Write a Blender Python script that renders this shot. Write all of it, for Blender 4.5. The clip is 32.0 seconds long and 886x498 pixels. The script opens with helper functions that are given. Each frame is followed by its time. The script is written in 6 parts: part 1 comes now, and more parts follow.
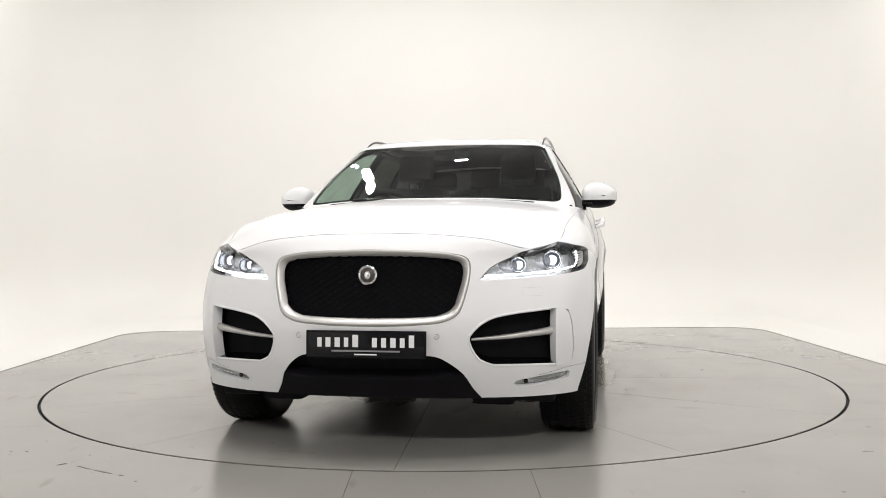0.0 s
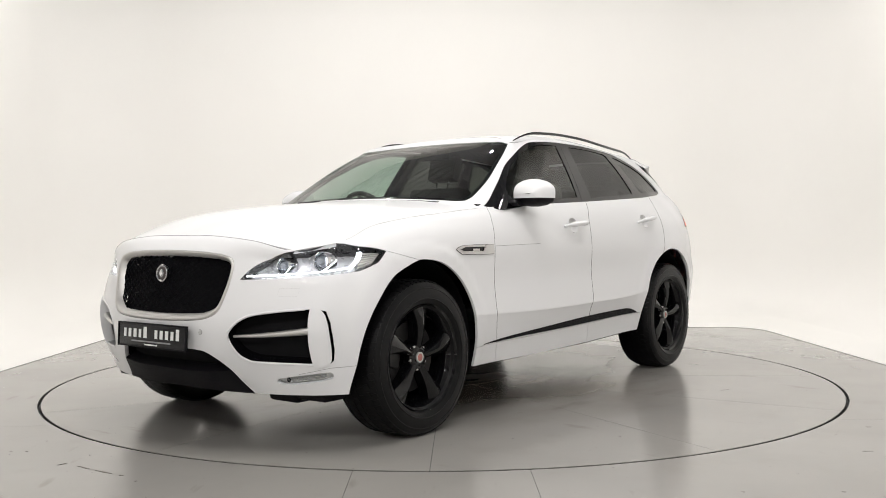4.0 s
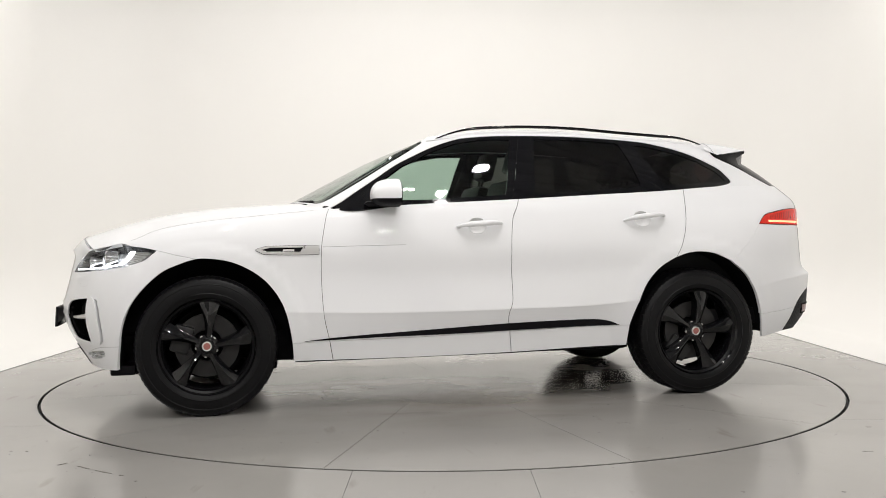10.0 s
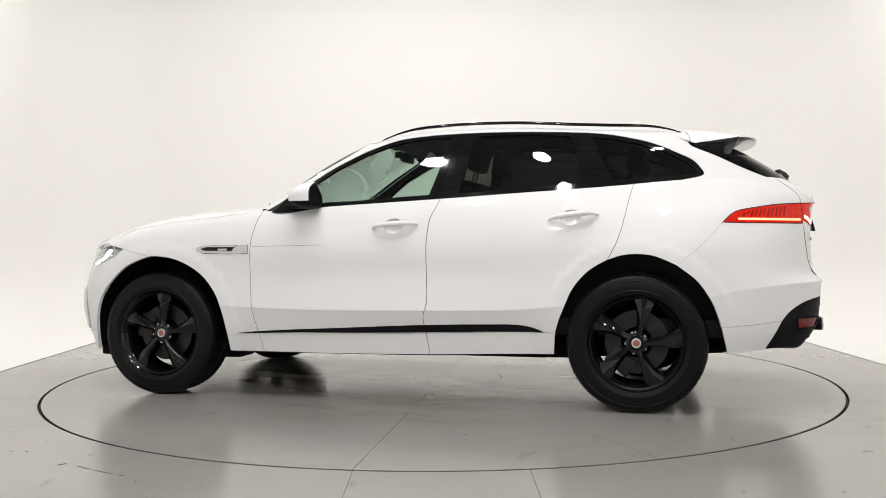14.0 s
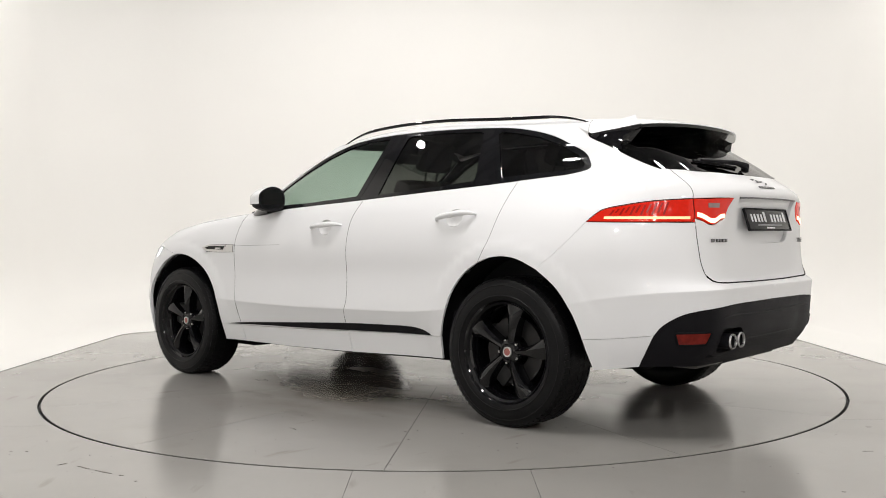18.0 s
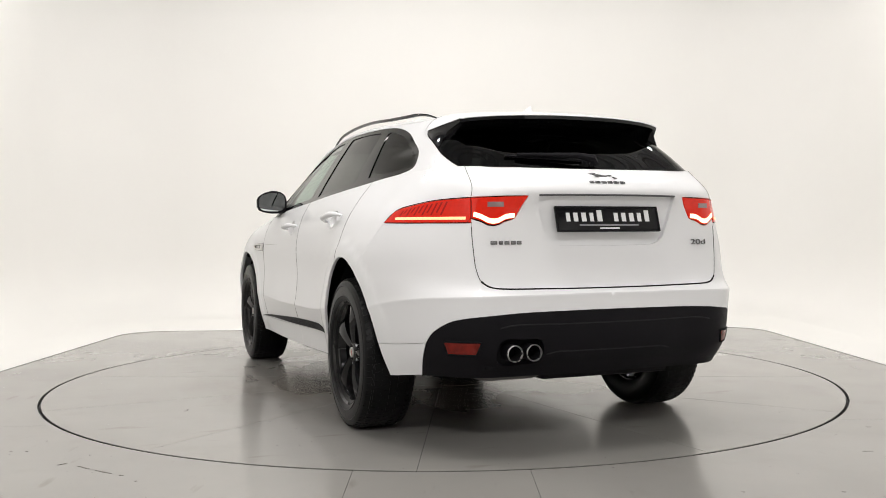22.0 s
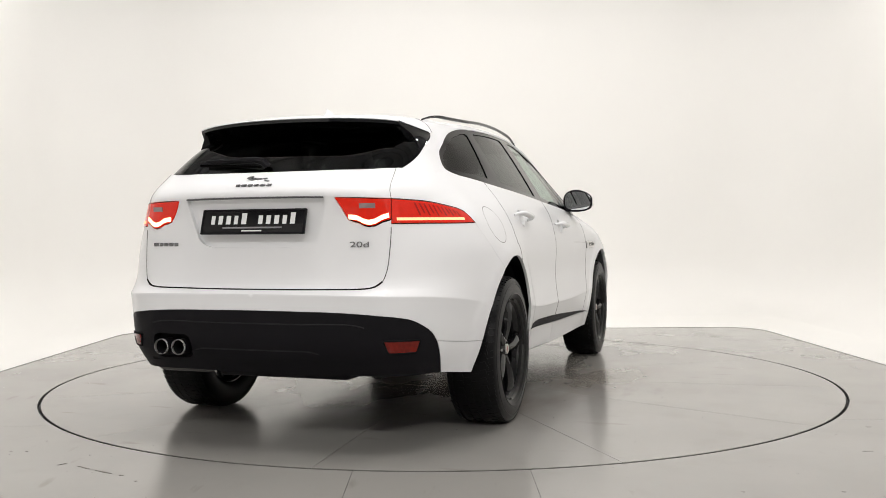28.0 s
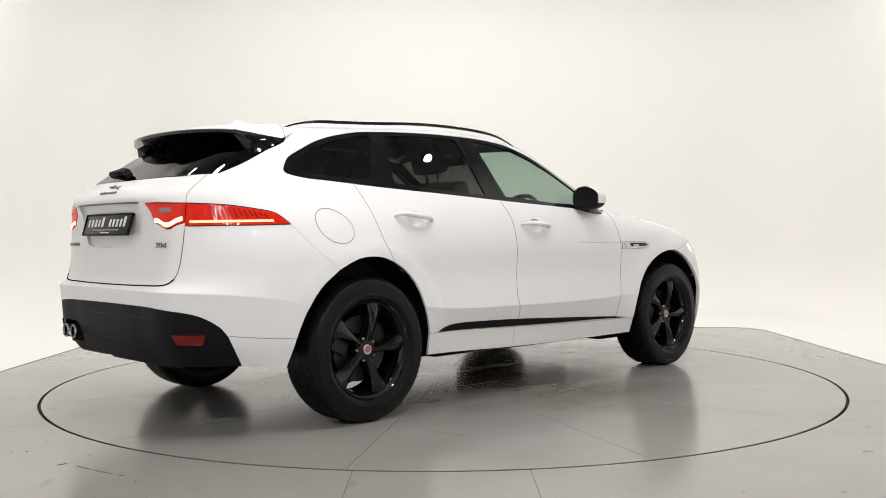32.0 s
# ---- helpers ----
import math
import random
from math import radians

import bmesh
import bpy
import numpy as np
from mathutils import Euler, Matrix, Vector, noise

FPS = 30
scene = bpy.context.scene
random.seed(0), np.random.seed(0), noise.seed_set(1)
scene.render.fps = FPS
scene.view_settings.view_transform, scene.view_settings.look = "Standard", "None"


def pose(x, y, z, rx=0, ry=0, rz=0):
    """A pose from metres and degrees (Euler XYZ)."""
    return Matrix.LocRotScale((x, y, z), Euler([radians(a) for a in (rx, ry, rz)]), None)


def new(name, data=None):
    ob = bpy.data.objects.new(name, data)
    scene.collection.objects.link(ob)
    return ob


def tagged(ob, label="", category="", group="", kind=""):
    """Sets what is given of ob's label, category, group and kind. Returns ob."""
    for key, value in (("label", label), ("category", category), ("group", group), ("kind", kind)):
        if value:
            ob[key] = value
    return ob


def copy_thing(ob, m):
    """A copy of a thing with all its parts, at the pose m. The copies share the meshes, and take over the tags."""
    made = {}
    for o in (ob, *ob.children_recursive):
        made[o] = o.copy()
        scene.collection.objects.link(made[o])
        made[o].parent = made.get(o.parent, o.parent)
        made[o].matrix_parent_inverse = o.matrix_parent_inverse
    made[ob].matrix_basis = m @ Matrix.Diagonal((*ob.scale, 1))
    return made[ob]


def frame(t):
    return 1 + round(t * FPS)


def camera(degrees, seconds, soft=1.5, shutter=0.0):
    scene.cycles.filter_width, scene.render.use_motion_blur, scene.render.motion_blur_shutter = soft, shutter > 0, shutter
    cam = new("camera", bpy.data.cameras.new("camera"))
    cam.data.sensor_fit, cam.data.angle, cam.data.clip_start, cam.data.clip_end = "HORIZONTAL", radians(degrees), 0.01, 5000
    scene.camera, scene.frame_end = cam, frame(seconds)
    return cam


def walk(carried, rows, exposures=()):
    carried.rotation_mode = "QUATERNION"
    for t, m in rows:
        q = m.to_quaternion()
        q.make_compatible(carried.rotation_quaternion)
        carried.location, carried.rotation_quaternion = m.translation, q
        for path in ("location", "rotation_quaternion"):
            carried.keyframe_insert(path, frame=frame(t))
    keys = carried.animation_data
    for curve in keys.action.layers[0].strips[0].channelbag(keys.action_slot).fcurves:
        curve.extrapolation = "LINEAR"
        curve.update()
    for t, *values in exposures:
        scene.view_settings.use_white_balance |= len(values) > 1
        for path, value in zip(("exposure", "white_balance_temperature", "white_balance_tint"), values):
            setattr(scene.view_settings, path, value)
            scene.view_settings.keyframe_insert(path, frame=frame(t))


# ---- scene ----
from mathutils import geometry

# ---- camera ----
cam = camera(51.56, 32.0, soft=0.9)
EYE = pose(0, -6.265, 0.960, 90 - 0.80, 0.41, -0.04)
walk(cam, [(0, EYE), (32, EYE)])

# ---- light ----
scene.view_settings.exposure = 0.0
world = bpy.data.worlds.new("hall_air")
scene.world = world
world.use_nodes = True
world.node_tree.nodes["Background"].inputs[0].default_value = (1.0, 0.98, 0.95, 1)
world.node_tree.nodes["Background"].inputs[1].default_value = 0.01
# x, y, height and watts of the round lamps, with fill lamps added
LAMPS = [(0.0, -2.0, 4.45, 21), (1.4, -1.95, 4.45, 21), (-1.25, -1.85, 4.45, 21), (0.0, -2.9, 4.45, 21), (1.2, -2.9, 4.45, 21), (-1.2, -2.9, 4.45, 21),
         # three over the back, then four added at the sides for balance
         (0.0, 3.0, 5.25, 66), (2.2, 2.8, 5.25, 56), (-1.7, 2.8, 5.25, 56), (-3.5, 0.6, 5.25, 29), (3.5, 0.6, 5.25, 25), (-3.6, 3.0, 5.25, 30), (3.6, 2.9, 5.25, 27),
         # three unseen fill lamps added behind the camera to brighten the flank
         (-2.6, -8.4, 4.9, 143), (0.0, -8.8, 4.9, 143), (2.6, -8.4, 4.9, 143)]
CEILING = 5.6


# ---- materials ----
def material(name, colour, rough=0.5, metal=0.0, coat=0.0, vary=0.0, scale=6.0, bump=0.0, bump_scale=120.0, rough_vary=0.0, glow=None, glow_strength=0.0, spec=0.5):
    m = bpy.data.materials.new(name)
    m.use_nodes = True
    nt = m.node_tree
    b = nt.nodes["Principled BSDF"]
    b.inputs["Base Color"].default_value = (*colour, 1)
    b.inputs["Roughness"].default_value = rough
    b.inputs["Metallic"].default_value = metal
    b.inputs["Coat Weight"].default_value = coat
    b.inputs["Coat Roughness"].default_value = 0.03
    b.inputs["Specular IOR Level"].default_value = spec
    if glow:
        b.inputs["Emission Color"].default_value = (*glow, 1)
        b.inputs["Emission Strength"].default_value = glow_strength
    if vary or rough_vary or bump:
        tc = nt.nodes.new("ShaderNodeTexCoord")
        n1 = nt.nodes.new("ShaderNodeTexNoise")
        n1.inputs["Scale"].default_value = scale
        n1.inputs["Detail"].default_value = 6
        nt.links.new(tc.outputs["Object"], n1.inputs["Vector"])
        if vary:
            mix = nt.nodes.new("ShaderNodeMix")
            mix.data_type = "RGBA"
            mix.inputs[6].default_value = (*[c * (1 - vary) for c in colour], 1)
            mix.inputs[7].default_value = (*[min(1, c * (1 + vary)) for c in colour], 1)
            nt.links.new(n1.outputs["Fac"], mix.inputs[0])
            nt.links.new(mix.outputs[2], b.inputs["Base Color"])
        if rough_vary:
            r = nt.nodes.new("ShaderNodeMapRange")
            r.inputs["From Min"].default_value, r.inputs["From Max"].default_value = 0.3, 0.7
            r.inputs["To Min"].default_value, r.inputs["To Max"].default_value = rough - rough_vary, rough + rough_vary
            nt.links.new(n1.outputs["Fac"], r.inputs["Value"])
            nt.links.new(r.outputs["Result"], b.inputs["Roughness"])
        if bump:
            n2 = nt.nodes.new("ShaderNodeTexNoise")
            n2.inputs["Scale"].default_value = bump_scale
            n2.inputs["Detail"].default_value = 4
            nt.links.new(tc.outputs["Object"], n2.inputs["Vector"])
            bp = nt.nodes.new("ShaderNodeBump")
            bp.inputs["Strength"].default_value = bump
            bp.inputs["Distance"].default_value = 0.004
            nt.links.new(n2.outputs["Fac"], bp.inputs["Height"])
            nt.links.new(bp.outputs["Normal"], b.inputs["Normal"])
    return m


def glass(name, tint, rough=0.0, bend=4.0, least=0.062):
    """A thin pane: clear tinted light through it, a mirror's share by the angle."""
    m = bpy.data.materials.new(name)
    m.use_nodes = True
    nt = m.node_tree
    nt.nodes.clear()
    out = nt.nodes.new("ShaderNodeOutputMaterial")
    mix = nt.nodes.new("ShaderNodeMixShader")
    tr = nt.nodes.new("ShaderNodeBsdfTransparent")
    gl = nt.nodes.new("ShaderNodeBsdfGlossy")
    # Schlick's curve over the facing angle, the same from both sides of the pane
    lw = nt.nodes.new("ShaderNodeLayerWeight")
    lw.inputs["Blend"].default_value = 0.5
    pw = nt.nodes.new("ShaderNodeMath")
    pw.operation = "POWER"
    pw.inputs[1].default_value = bend
    fr = nt.nodes.new("ShaderNodeMath")
    fr.operation = "MULTIPLY_ADD"
    fr.inputs[1].default_value, fr.inputs[2].default_value = 0.91, least
    nt.links.new(lw.outputs["Facing"], pw.inputs[0])
    nt.links.new(pw.outputs[0], fr.inputs[0])
    tr.inputs["Color"].default_value = (*tint, 1)
    gl.inputs["Roughness"].default_value = rough
    nt.links.new(fr.outputs[0], mix.inputs[0])
    nt.links.new(tr.outputs[0], mix.inputs[1])
    nt.links.new(gl.outputs[0], mix.inputs[2])
    nt.links.new(mix.outputs[0], out.inputs[0])
    return m


def floor_paint(name):
    """Grey painted floor: satin, with tyre marks, wiped dust, small scuffs and the car's shade painted in."""
    m = bpy.data.materials.new(name)
    m.use_nodes = True
    nt = m.node_tree
    b = nt.nodes["Principled BSDF"]
    tc = nt.nodes.new("ShaderNodeTexCoord")
    def tex(scale, detail=6, stretch=None):
        n = nt.nodes.new("ShaderNodeTexNoise")
        n.inputs["Scale"].default_value = scale
        n.inputs["Detail"].default_value = detail
        if stretch:
            mp = nt.nodes.new("ShaderNodeMapping")
            mp.inputs["Scale"].default_value = stretch
            nt.links.new(tc.outputs["Object"], mp.inputs["Vector"])
            nt.links.new(mp.outputs["Vector"], n.inputs["Vector"])
        else:
            nt.links.new(tc.outputs["Object"], n.inputs["Vector"])
        return n
    def ramp(src, lo, hi, a, z):
        r = nt.nodes.new("ShaderNodeMapRange")
        for k, val in zip(("From Min", "From Max", "To Min", "To Max"), (lo, hi, a, z)):
            r.inputs[k].default_value = val
        nt.links.new(src.outputs["Fac"], r.inputs["Value"])
        return r
    def mixed(fac, a, c):
        x = nt.nodes.new("ShaderNodeMix")
        x.data_type = "RGBA"
        x.inputs[7].default_value = (*c, 1)
        nt.links.new(fac.outputs["Result"], x.inputs[0])
        if isinstance(a, tuple):
            x.inputs[6].default_value = (*a, 1)
        else:
            nt.links.new(a.outputs[2], x.inputs[6])
        return x
    broad = mixed(ramp(tex(0.9), 0.35, 0.7, 0, 1), (0.305, 0.296, 0.278), (0.27, 0.262, 0.247))
    dirt = mixed(ramp(tex(3.5, 10), 0.58, 0.85, 0, 0.4), broad, (0.235, 0.215, 0.195))
    scuff = mixed(ramp(tex(9, 3, (1.0, 4.0, 1.0)), 0.76, 0.81, 0, 0.3), dirt, (0.13, 0.115, 0.10))
    streak = mixed(ramp(tex(2.6, 5, (3.5, 0.8, 1.0)), 0.66, 0.74, 0, 0.35), scuff, (0.17, 0.145, 0.125))
    # middle of the disc only: brown tyre dirt plus painted shade from the car
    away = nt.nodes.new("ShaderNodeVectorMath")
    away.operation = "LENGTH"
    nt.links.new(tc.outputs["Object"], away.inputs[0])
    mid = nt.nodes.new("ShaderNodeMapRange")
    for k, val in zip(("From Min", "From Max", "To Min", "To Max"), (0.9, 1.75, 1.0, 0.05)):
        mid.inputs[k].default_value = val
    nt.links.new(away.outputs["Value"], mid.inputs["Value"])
    def dirt_and_shade(fac, a, c):
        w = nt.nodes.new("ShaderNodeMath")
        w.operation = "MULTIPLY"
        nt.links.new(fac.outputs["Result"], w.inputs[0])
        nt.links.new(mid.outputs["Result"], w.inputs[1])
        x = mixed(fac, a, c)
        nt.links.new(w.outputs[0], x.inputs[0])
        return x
    streak = dirt_and_shade(ramp(tex(1.1, 5, (0.7, 1.6, 1.0)), 0.34, 0.62, 0.1, 0.95), streak, (0.145, 0.12, 0.094))
    streak = dirt_and_shade(ramp(tex(2.4, 7, (0.8, 1.9, 1.0)), 0.58, 0.74, 0, 0.6), streak, (0.10, 0.085, 0.07))
    speck = mixed(ramp(tex(42, 2), 0.745, 0.775, 0, 0.75), streak, (0.07, 0.06, 0.055))
    nt.links.new(speck.outputs[2], b.inputs["Base Color"])
    nt.links.new(ramp(tex(2.2, 8), 0.3, 0.75, 0.155, 0.21).outputs["Result"], b.inputs["Roughness"])
    bp = nt.nodes.new("ShaderNodeBump")
    bp.inputs["Strength"].default_value, bp.inputs["Distance"].default_value = 0.02, 0.003
    nt.links.new(tex(14, 3).outputs["Fac"], bp.inputs["Height"])
    nt.links.new(bp.outputs["Normal"], b.inputs["Normal"])
    return m


WHITE_PAINT = material("white_car_paint", (0.785, 0.79, 0.805), 0.55, coat=0.6, rough_vary=0.05, scale=3, spec=0.15)
BLACK_GLOSS = material("black_gloss", (0.004, 0.004, 0.005), 0.05, spec=0.32, rough_vary=0.02, scale=8)
BLACK_PLASTIC = material("black_grained_plastic", (0.0055, 0.005, 0.0068), 0.55, spec=0.13, bump=0.25, bump_scale=500, vary=0.15, scale=10)
BLACK_MATT = material("black_liner", (0.008, 0.008, 0.009), 0.9, spec=0.1, vary=0.3, scale=12)
DARK_TRIM = material("dark_cabin_trim", (0.010, 0.010, 0.0115), 0.6, spec=0.25, bump=0.2, bump_scale=300)
LEATHER = material("black_leather", (0.007, 0.0068, 0.007), 0.5, spec=0.2, bump=0.25, bump_scale=220, vary=0.2)
HEADLINER = material("dark_headliner", (0.03, 0.03, 0.031), 0.9, bump=0.1, bump_scale=400)
RUBBER = material("tyre_rubber", (0.0042, 0.0042, 0.0047), 0.38, spec=0.16, bump=0.15, bump_scale=200, vary=0.25, scale=9)
ALLOY_BLACK = material("black_alloy", (0.0035, 0.0035, 0.0042), 0.07, coat=0.0, spec=0.42, rough_vary=0.02, scale=10)
STEEL = material("brake_steel", (0.035, 0.034, 0.034), 0.45, metal=0.8, vary=0.15, scale=30)
GRILLE_BLACK = material("grille_black", (0.0035, 0.0035, 0.005), 0.5, spec=0.04, rough_vary=0.05)
LAMP_BOWL = material("lamp_bowl", (0.55, 0.55, 0.57), 0.28, metal=0.35, rough_vary=0.06, scale=30)
CHROME = material("chrome", (0.75, 0.75, 0.76), 0.12, metal=1.0, rough_vary=0.04, scale=40)
SATIN = material("satin_silver", (0.60, 0.59, 0.575), 0.42, metal=0.75, rough_vary=0.05, scale=30)
RED_ENAMEL = material("red_enamel", (0.30, 0.09, 0.075), 0.3, coat=0.5, vary=0.1)
PLATE_BLACK = material("plate_black", (0.004, 0.004, 0.0055), 0.2, spec=0.25, rough_vary=0.05)
PLATE_INK = material("plate_white_print", (0.75, 0.76, 0.76), 0.4)
PLATE_GREY = material("plate_grey_print", (0.22, 0.22, 0.23), 0.4)
RED_LENS = material("red_lamp_lens", (0.36, 0.005, 0.003), 0.12, spec=0.3, vary=0.3, scale=60, glow=(1.0, 0.04, 0.011), glow_strength=0.30)
wave = RED_LENS.node_tree.nodes.new("ShaderNodeTexWave")
wave.inputs["Scale"].default_value = 9.0
wave.inputs["Distortion"].default_value = 0.6
wave_in = RED_LENS.node_tree.nodes.new("ShaderNodeTexCoord")
RED_LENS.node_tree.links.new(wave_in.outputs["Object"], wave.inputs["Vector"])
wave_bump = RED_LENS.node_tree.nodes.new("ShaderNodeBump")
wave_bump.inputs["Strength"].default_value, wave_bump.inputs["Distance"].default_value = 0.16, 0.006
RED_LENS.node_tree.links.new(wave.outputs["Fac"], wave_bump.inputs["Height"])
RED_LENS.node_tree.links.new(wave_bump.outputs["Normal"], RED_LENS.node_tree.nodes["Principled BSDF"].inputs["Normal"])
RED_DIM = material("red_reflector", (0.14, 0.008, 0.004), 0.2, spec=0.3, vary=0.7, scale=26)
LED_WARM = material("tail_light_strip", (1, 0.8, 0.6), 0.4, glow=(1.0, 0.62, 0.36), glow_strength=1.8)
LED_AMBER = material("tail_light_amber", (1, 0.5, 0.3), 0.4, glow=(1.0, 0.40, 0.18), glow_strength=1.1)
LED_WHITE = material("daylight_strip", (1, 1, 1), 0.3, glow=(0.93, 0.96, 1.0), glow_strength=3.6)
BEAM = material("dipped_beam", (1, 1, 1), 0.3, glow=(0.95, 0.97, 1.0), glow_strength=6.0)
LAMP_LENS = glass("lamp_lens", (0.93, 0.95, 0.96), bend=5.5, least=0.035)
FRONT_GLASS = glass("windscreen_glass", (0.62, 0.72, 0.66))
SIDE_GLASS = glass("side_glass", (0.60, 0.71, 0.65), bend=5.0, least=0.05)
PRIVACY_GLASS = glass("privacy_glass", (0.085, 0.085, 0.08), bend=5.5, least=0.05)
REAR_GLASS = glass("rear_privacy_glass", (0.03, 0.031, 0.032), bend=5.0, least=0.042)
MIRROR = material("mirror_glass", (0.85, 0.88, 0.88), 0.01, metal=1.0)
WALL_WHITE = material("white_wall_paint", (0.82, 0.81, 0.785), 0.75, vary=0.015, scale=1.2, bump=0.03, bump_scale=60)
CEILING_GREY = material("grey_profiled_ceiling", (0.34, 0.345, 0.36), 0.6, vary=0.2, scale=1.5)
DARK_WALL = material("dark_shutter", (0.16, 0.16, 0.16), 0.6, vary=0.1, scale=1.0)
FLOOR_GREY = floor_paint("grey_floor_paint")
FLOOR_MARK = material("floor_mark_brown", (0.105, 0.095, 0.085), 0.8, vary=0.4, scale=30)
SEAM = material("dark_floor_joint", (0.02, 0.02, 0.02), 0.8, vary=0.3)
EDGE_METAL = material("platform_edge", (0.17, 0.165, 0.155), 0.5, metal=0.3, vary=0.1)
LAMP_BODY = material("lamp_housing", (0.25, 0.25, 0.26), 0.4, metal=0.6)

SEAM_GREY = material("seam_grey", (0.30, 0.30, 0.30), 0.6)
LIP_SHADE = material("lip_shade_grey", (0.07, 0.07, 0.075), 0.35)
WASHER_GREY = material("washer_joint", (0.55, 0.55, 0.56), 0.5)


# ---- mesh helpers ----
def link_mesh(name, verts, faces, mat, parent=None, label="", normals=None, smooth=True):
    me = bpy.data.meshes.new(name)
    me.from_pydata([tuple(v) for v in verts], [], [tuple(f) for f in faces])
    me.materials.append(mat)
    if smooth:
        me.polygons.foreach_set("use_smooth", [True] * len(me.polygons))
    if normals is not None:
        me.normals_split_custom_set_from_vertices([tuple(n) for n in normals])
    me.update()
    ob = new(name, me)
    ob.parent = parent
    if label:
        tagged(ob, label)
    return ob


def part(name, bm, mat, parent, label="", smooth=True):
    me = bpy.data.meshes.new(name)
    bm.normal_update()
    bm.to_mesh(me)
    bm.free()
    me.materials.append(mat)
    if smooth:
        me.polygons.foreach_set("use_smooth", [True] * len(me.polygons))
        me.set_sharp_from_angle(angle=radians(38))
    ob = new(name, me)
    ob.parent = parent
    if label:
        tagged(ob, label)
    return ob


def block(bm, lo, hi, bevel=0.0, m=None):
    """A box between two corners, with rounded edges, under the pose m."""
    lo, hi = Vector(lo), Vector(hi)
    g = bmesh.ops.create_cube(bm, size=1.0, matrix=Matrix.Translation((lo + hi) / 2) @ Matrix.Diagonal((*(hi - lo), 1)))
    vs = g["verts"]
    if bevel:
        es = list({e for v in vs for e in v.link_edges})
        r = bmesh.ops.bevel(bm, geom=es, offset=bevel, segments=2, affect="EDGES", profile=0.6)
        vs = list({v for f in r["faces"] for v in f.verts} | {v for v in vs if v.is_valid})
    if m is not None:
        bmesh.ops.transform(bm, matrix=m, verts=vs)
    return vs


def tube(bm, path, radius, sides=10, flat=1.0, closed=False, up=(0, 0, 1)):
    """A rod along a path; flat squashes it along up."""
    pts = [Vector(p) for p in path]
    rings = []
    n = len(pts)
    for i, p in enumerate(pts):
        d = (pts[(i + 1) % n if closed else min(i + 1, n - 1)] - pts[(i - 1) % n if closed else max(i - 1, 0)]).normalized()
        side = d.cross(Vector(up))
        if side.length < 1e-4:
            side = d.cross(Vector((1, 0, 0)))
        side.normalize()
        top = side.cross(d)
        r = radius[i] if isinstance(radius, (list, tuple)) else radius
        rings.append([bm.verts.new(p + side * (r * math.cos(a)) + top * (r * flat * math.sin(a))) for a in (2 * math.pi * k / sides for k in range(sides))])
    for i in range(n if closed else n - 1):
        a, b = rings[i], rings[(i + 1) % n]
        for k in range(sides):
            bm.faces.new((a[k], a[(k + 1) % sides], b[(k + 1) % sides], b[k]))
    if not closed:
        bm.faces.new(rings[0][::-1])
        bm.faces.new(rings[-1])
    bmesh.ops.recalc_face_normals(bm, faces=bm.faces)


def lathe(bm, profile, m, sides=64, closed=False):
    """A profile of (radius, height) turned about z, under the pose m."""
    rings = [[bm.verts.new(m @ Vector((r * math.cos(2 * math.pi * k / sides), r * math.sin(2 * math.pi * k / sides), h))) for k in range(sides)] for r, h in profile]
    pairs = list(zip(rings, rings[1:])) + ([(rings[-1], rings[0])] if closed else [])
    for a, b in pairs:
        for k in range(sides):
            bm.faces.new((a[k], a[(k + 1) % sides], b[(k + 1) % sides], b[k]))
    return rings


def flat_ring(bm, outer, inner, z0, z1):
    """A slab between two loops of equal length."""
    a = [bm.verts.new((x, y, z1)) for x, y in outer]
    b = [bm.verts.new((x, y, z1)) for x, y in inner]
    c = [bm.verts.new((x, y, z0)) for x, y in outer]
    d = [bm.verts.new((x, y, z0)) for x, y in inner]
    n = len(a)
    for k in range(n):
        j = (k + 1) % n
        bm.faces.new((a[k], a[j], b[j], b[k]))
        bm.faces.new((c[k], c[j], a[j], a[k]))
        bm.faces.new((b[k], b[j], d[j], d[k]))


def slab(bm, loop, z0, z1):
    """A plate with that outline."""
    a = [bm.verts.new((x, y, z1)) for x, y in loop]
    b = [bm.verts.new((x, y, z0)) for x, y in loop]
    bm.faces.new(a)
    for k in range(len(a)):
        j = (k + 1) % len(a)
        bm.faces.new((b[k], b[j], a[j], a[k]))
    bmesh.ops.recalc_face_normals(bm, faces=bm.faces)


def inside(poly, pts):
    """Which of the points lie in a closed outline."""
    x, y = pts[:, 0][:, None], pts[:, 1][:, None]
    a, b = poly, np.roll(poly, -1, 0)
    cross = (a[:, 1][None] > y) != (b[:, 1][None] > y)
    with np.errstate(divide="ignore", invalid="ignore"):
        xi = a[:, 0] + (y - a[:, 1]) * (b[:, 0] - a[:, 0]) / (b[:, 1] - a[:, 1])
    return (cross & (x < xi)).sum(1) % 2 == 1


def grown(poly, d):
    """The outline moved outward by d (inward where negative)."""
    e = np.roll(poly, -1, 0) - poly
    area = (poly[:, 0] * np.roll(poly[:, 1], -1) - poly[:, 1] * np.roll(poly[:, 0], -1)).sum()
    n = np.stack([e[:, 1], -e[:, 0]], 1) / np.maximum(np.linalg.norm(e, axis=1), 1e-9)[:, None]
    if area < 0:
        n = -n
    v = n + np.roll(n, 1, 0)
    v = v / np.maximum(np.linalg.norm(v, axis=1), 0.5)[:, None]
    return poly + v * d


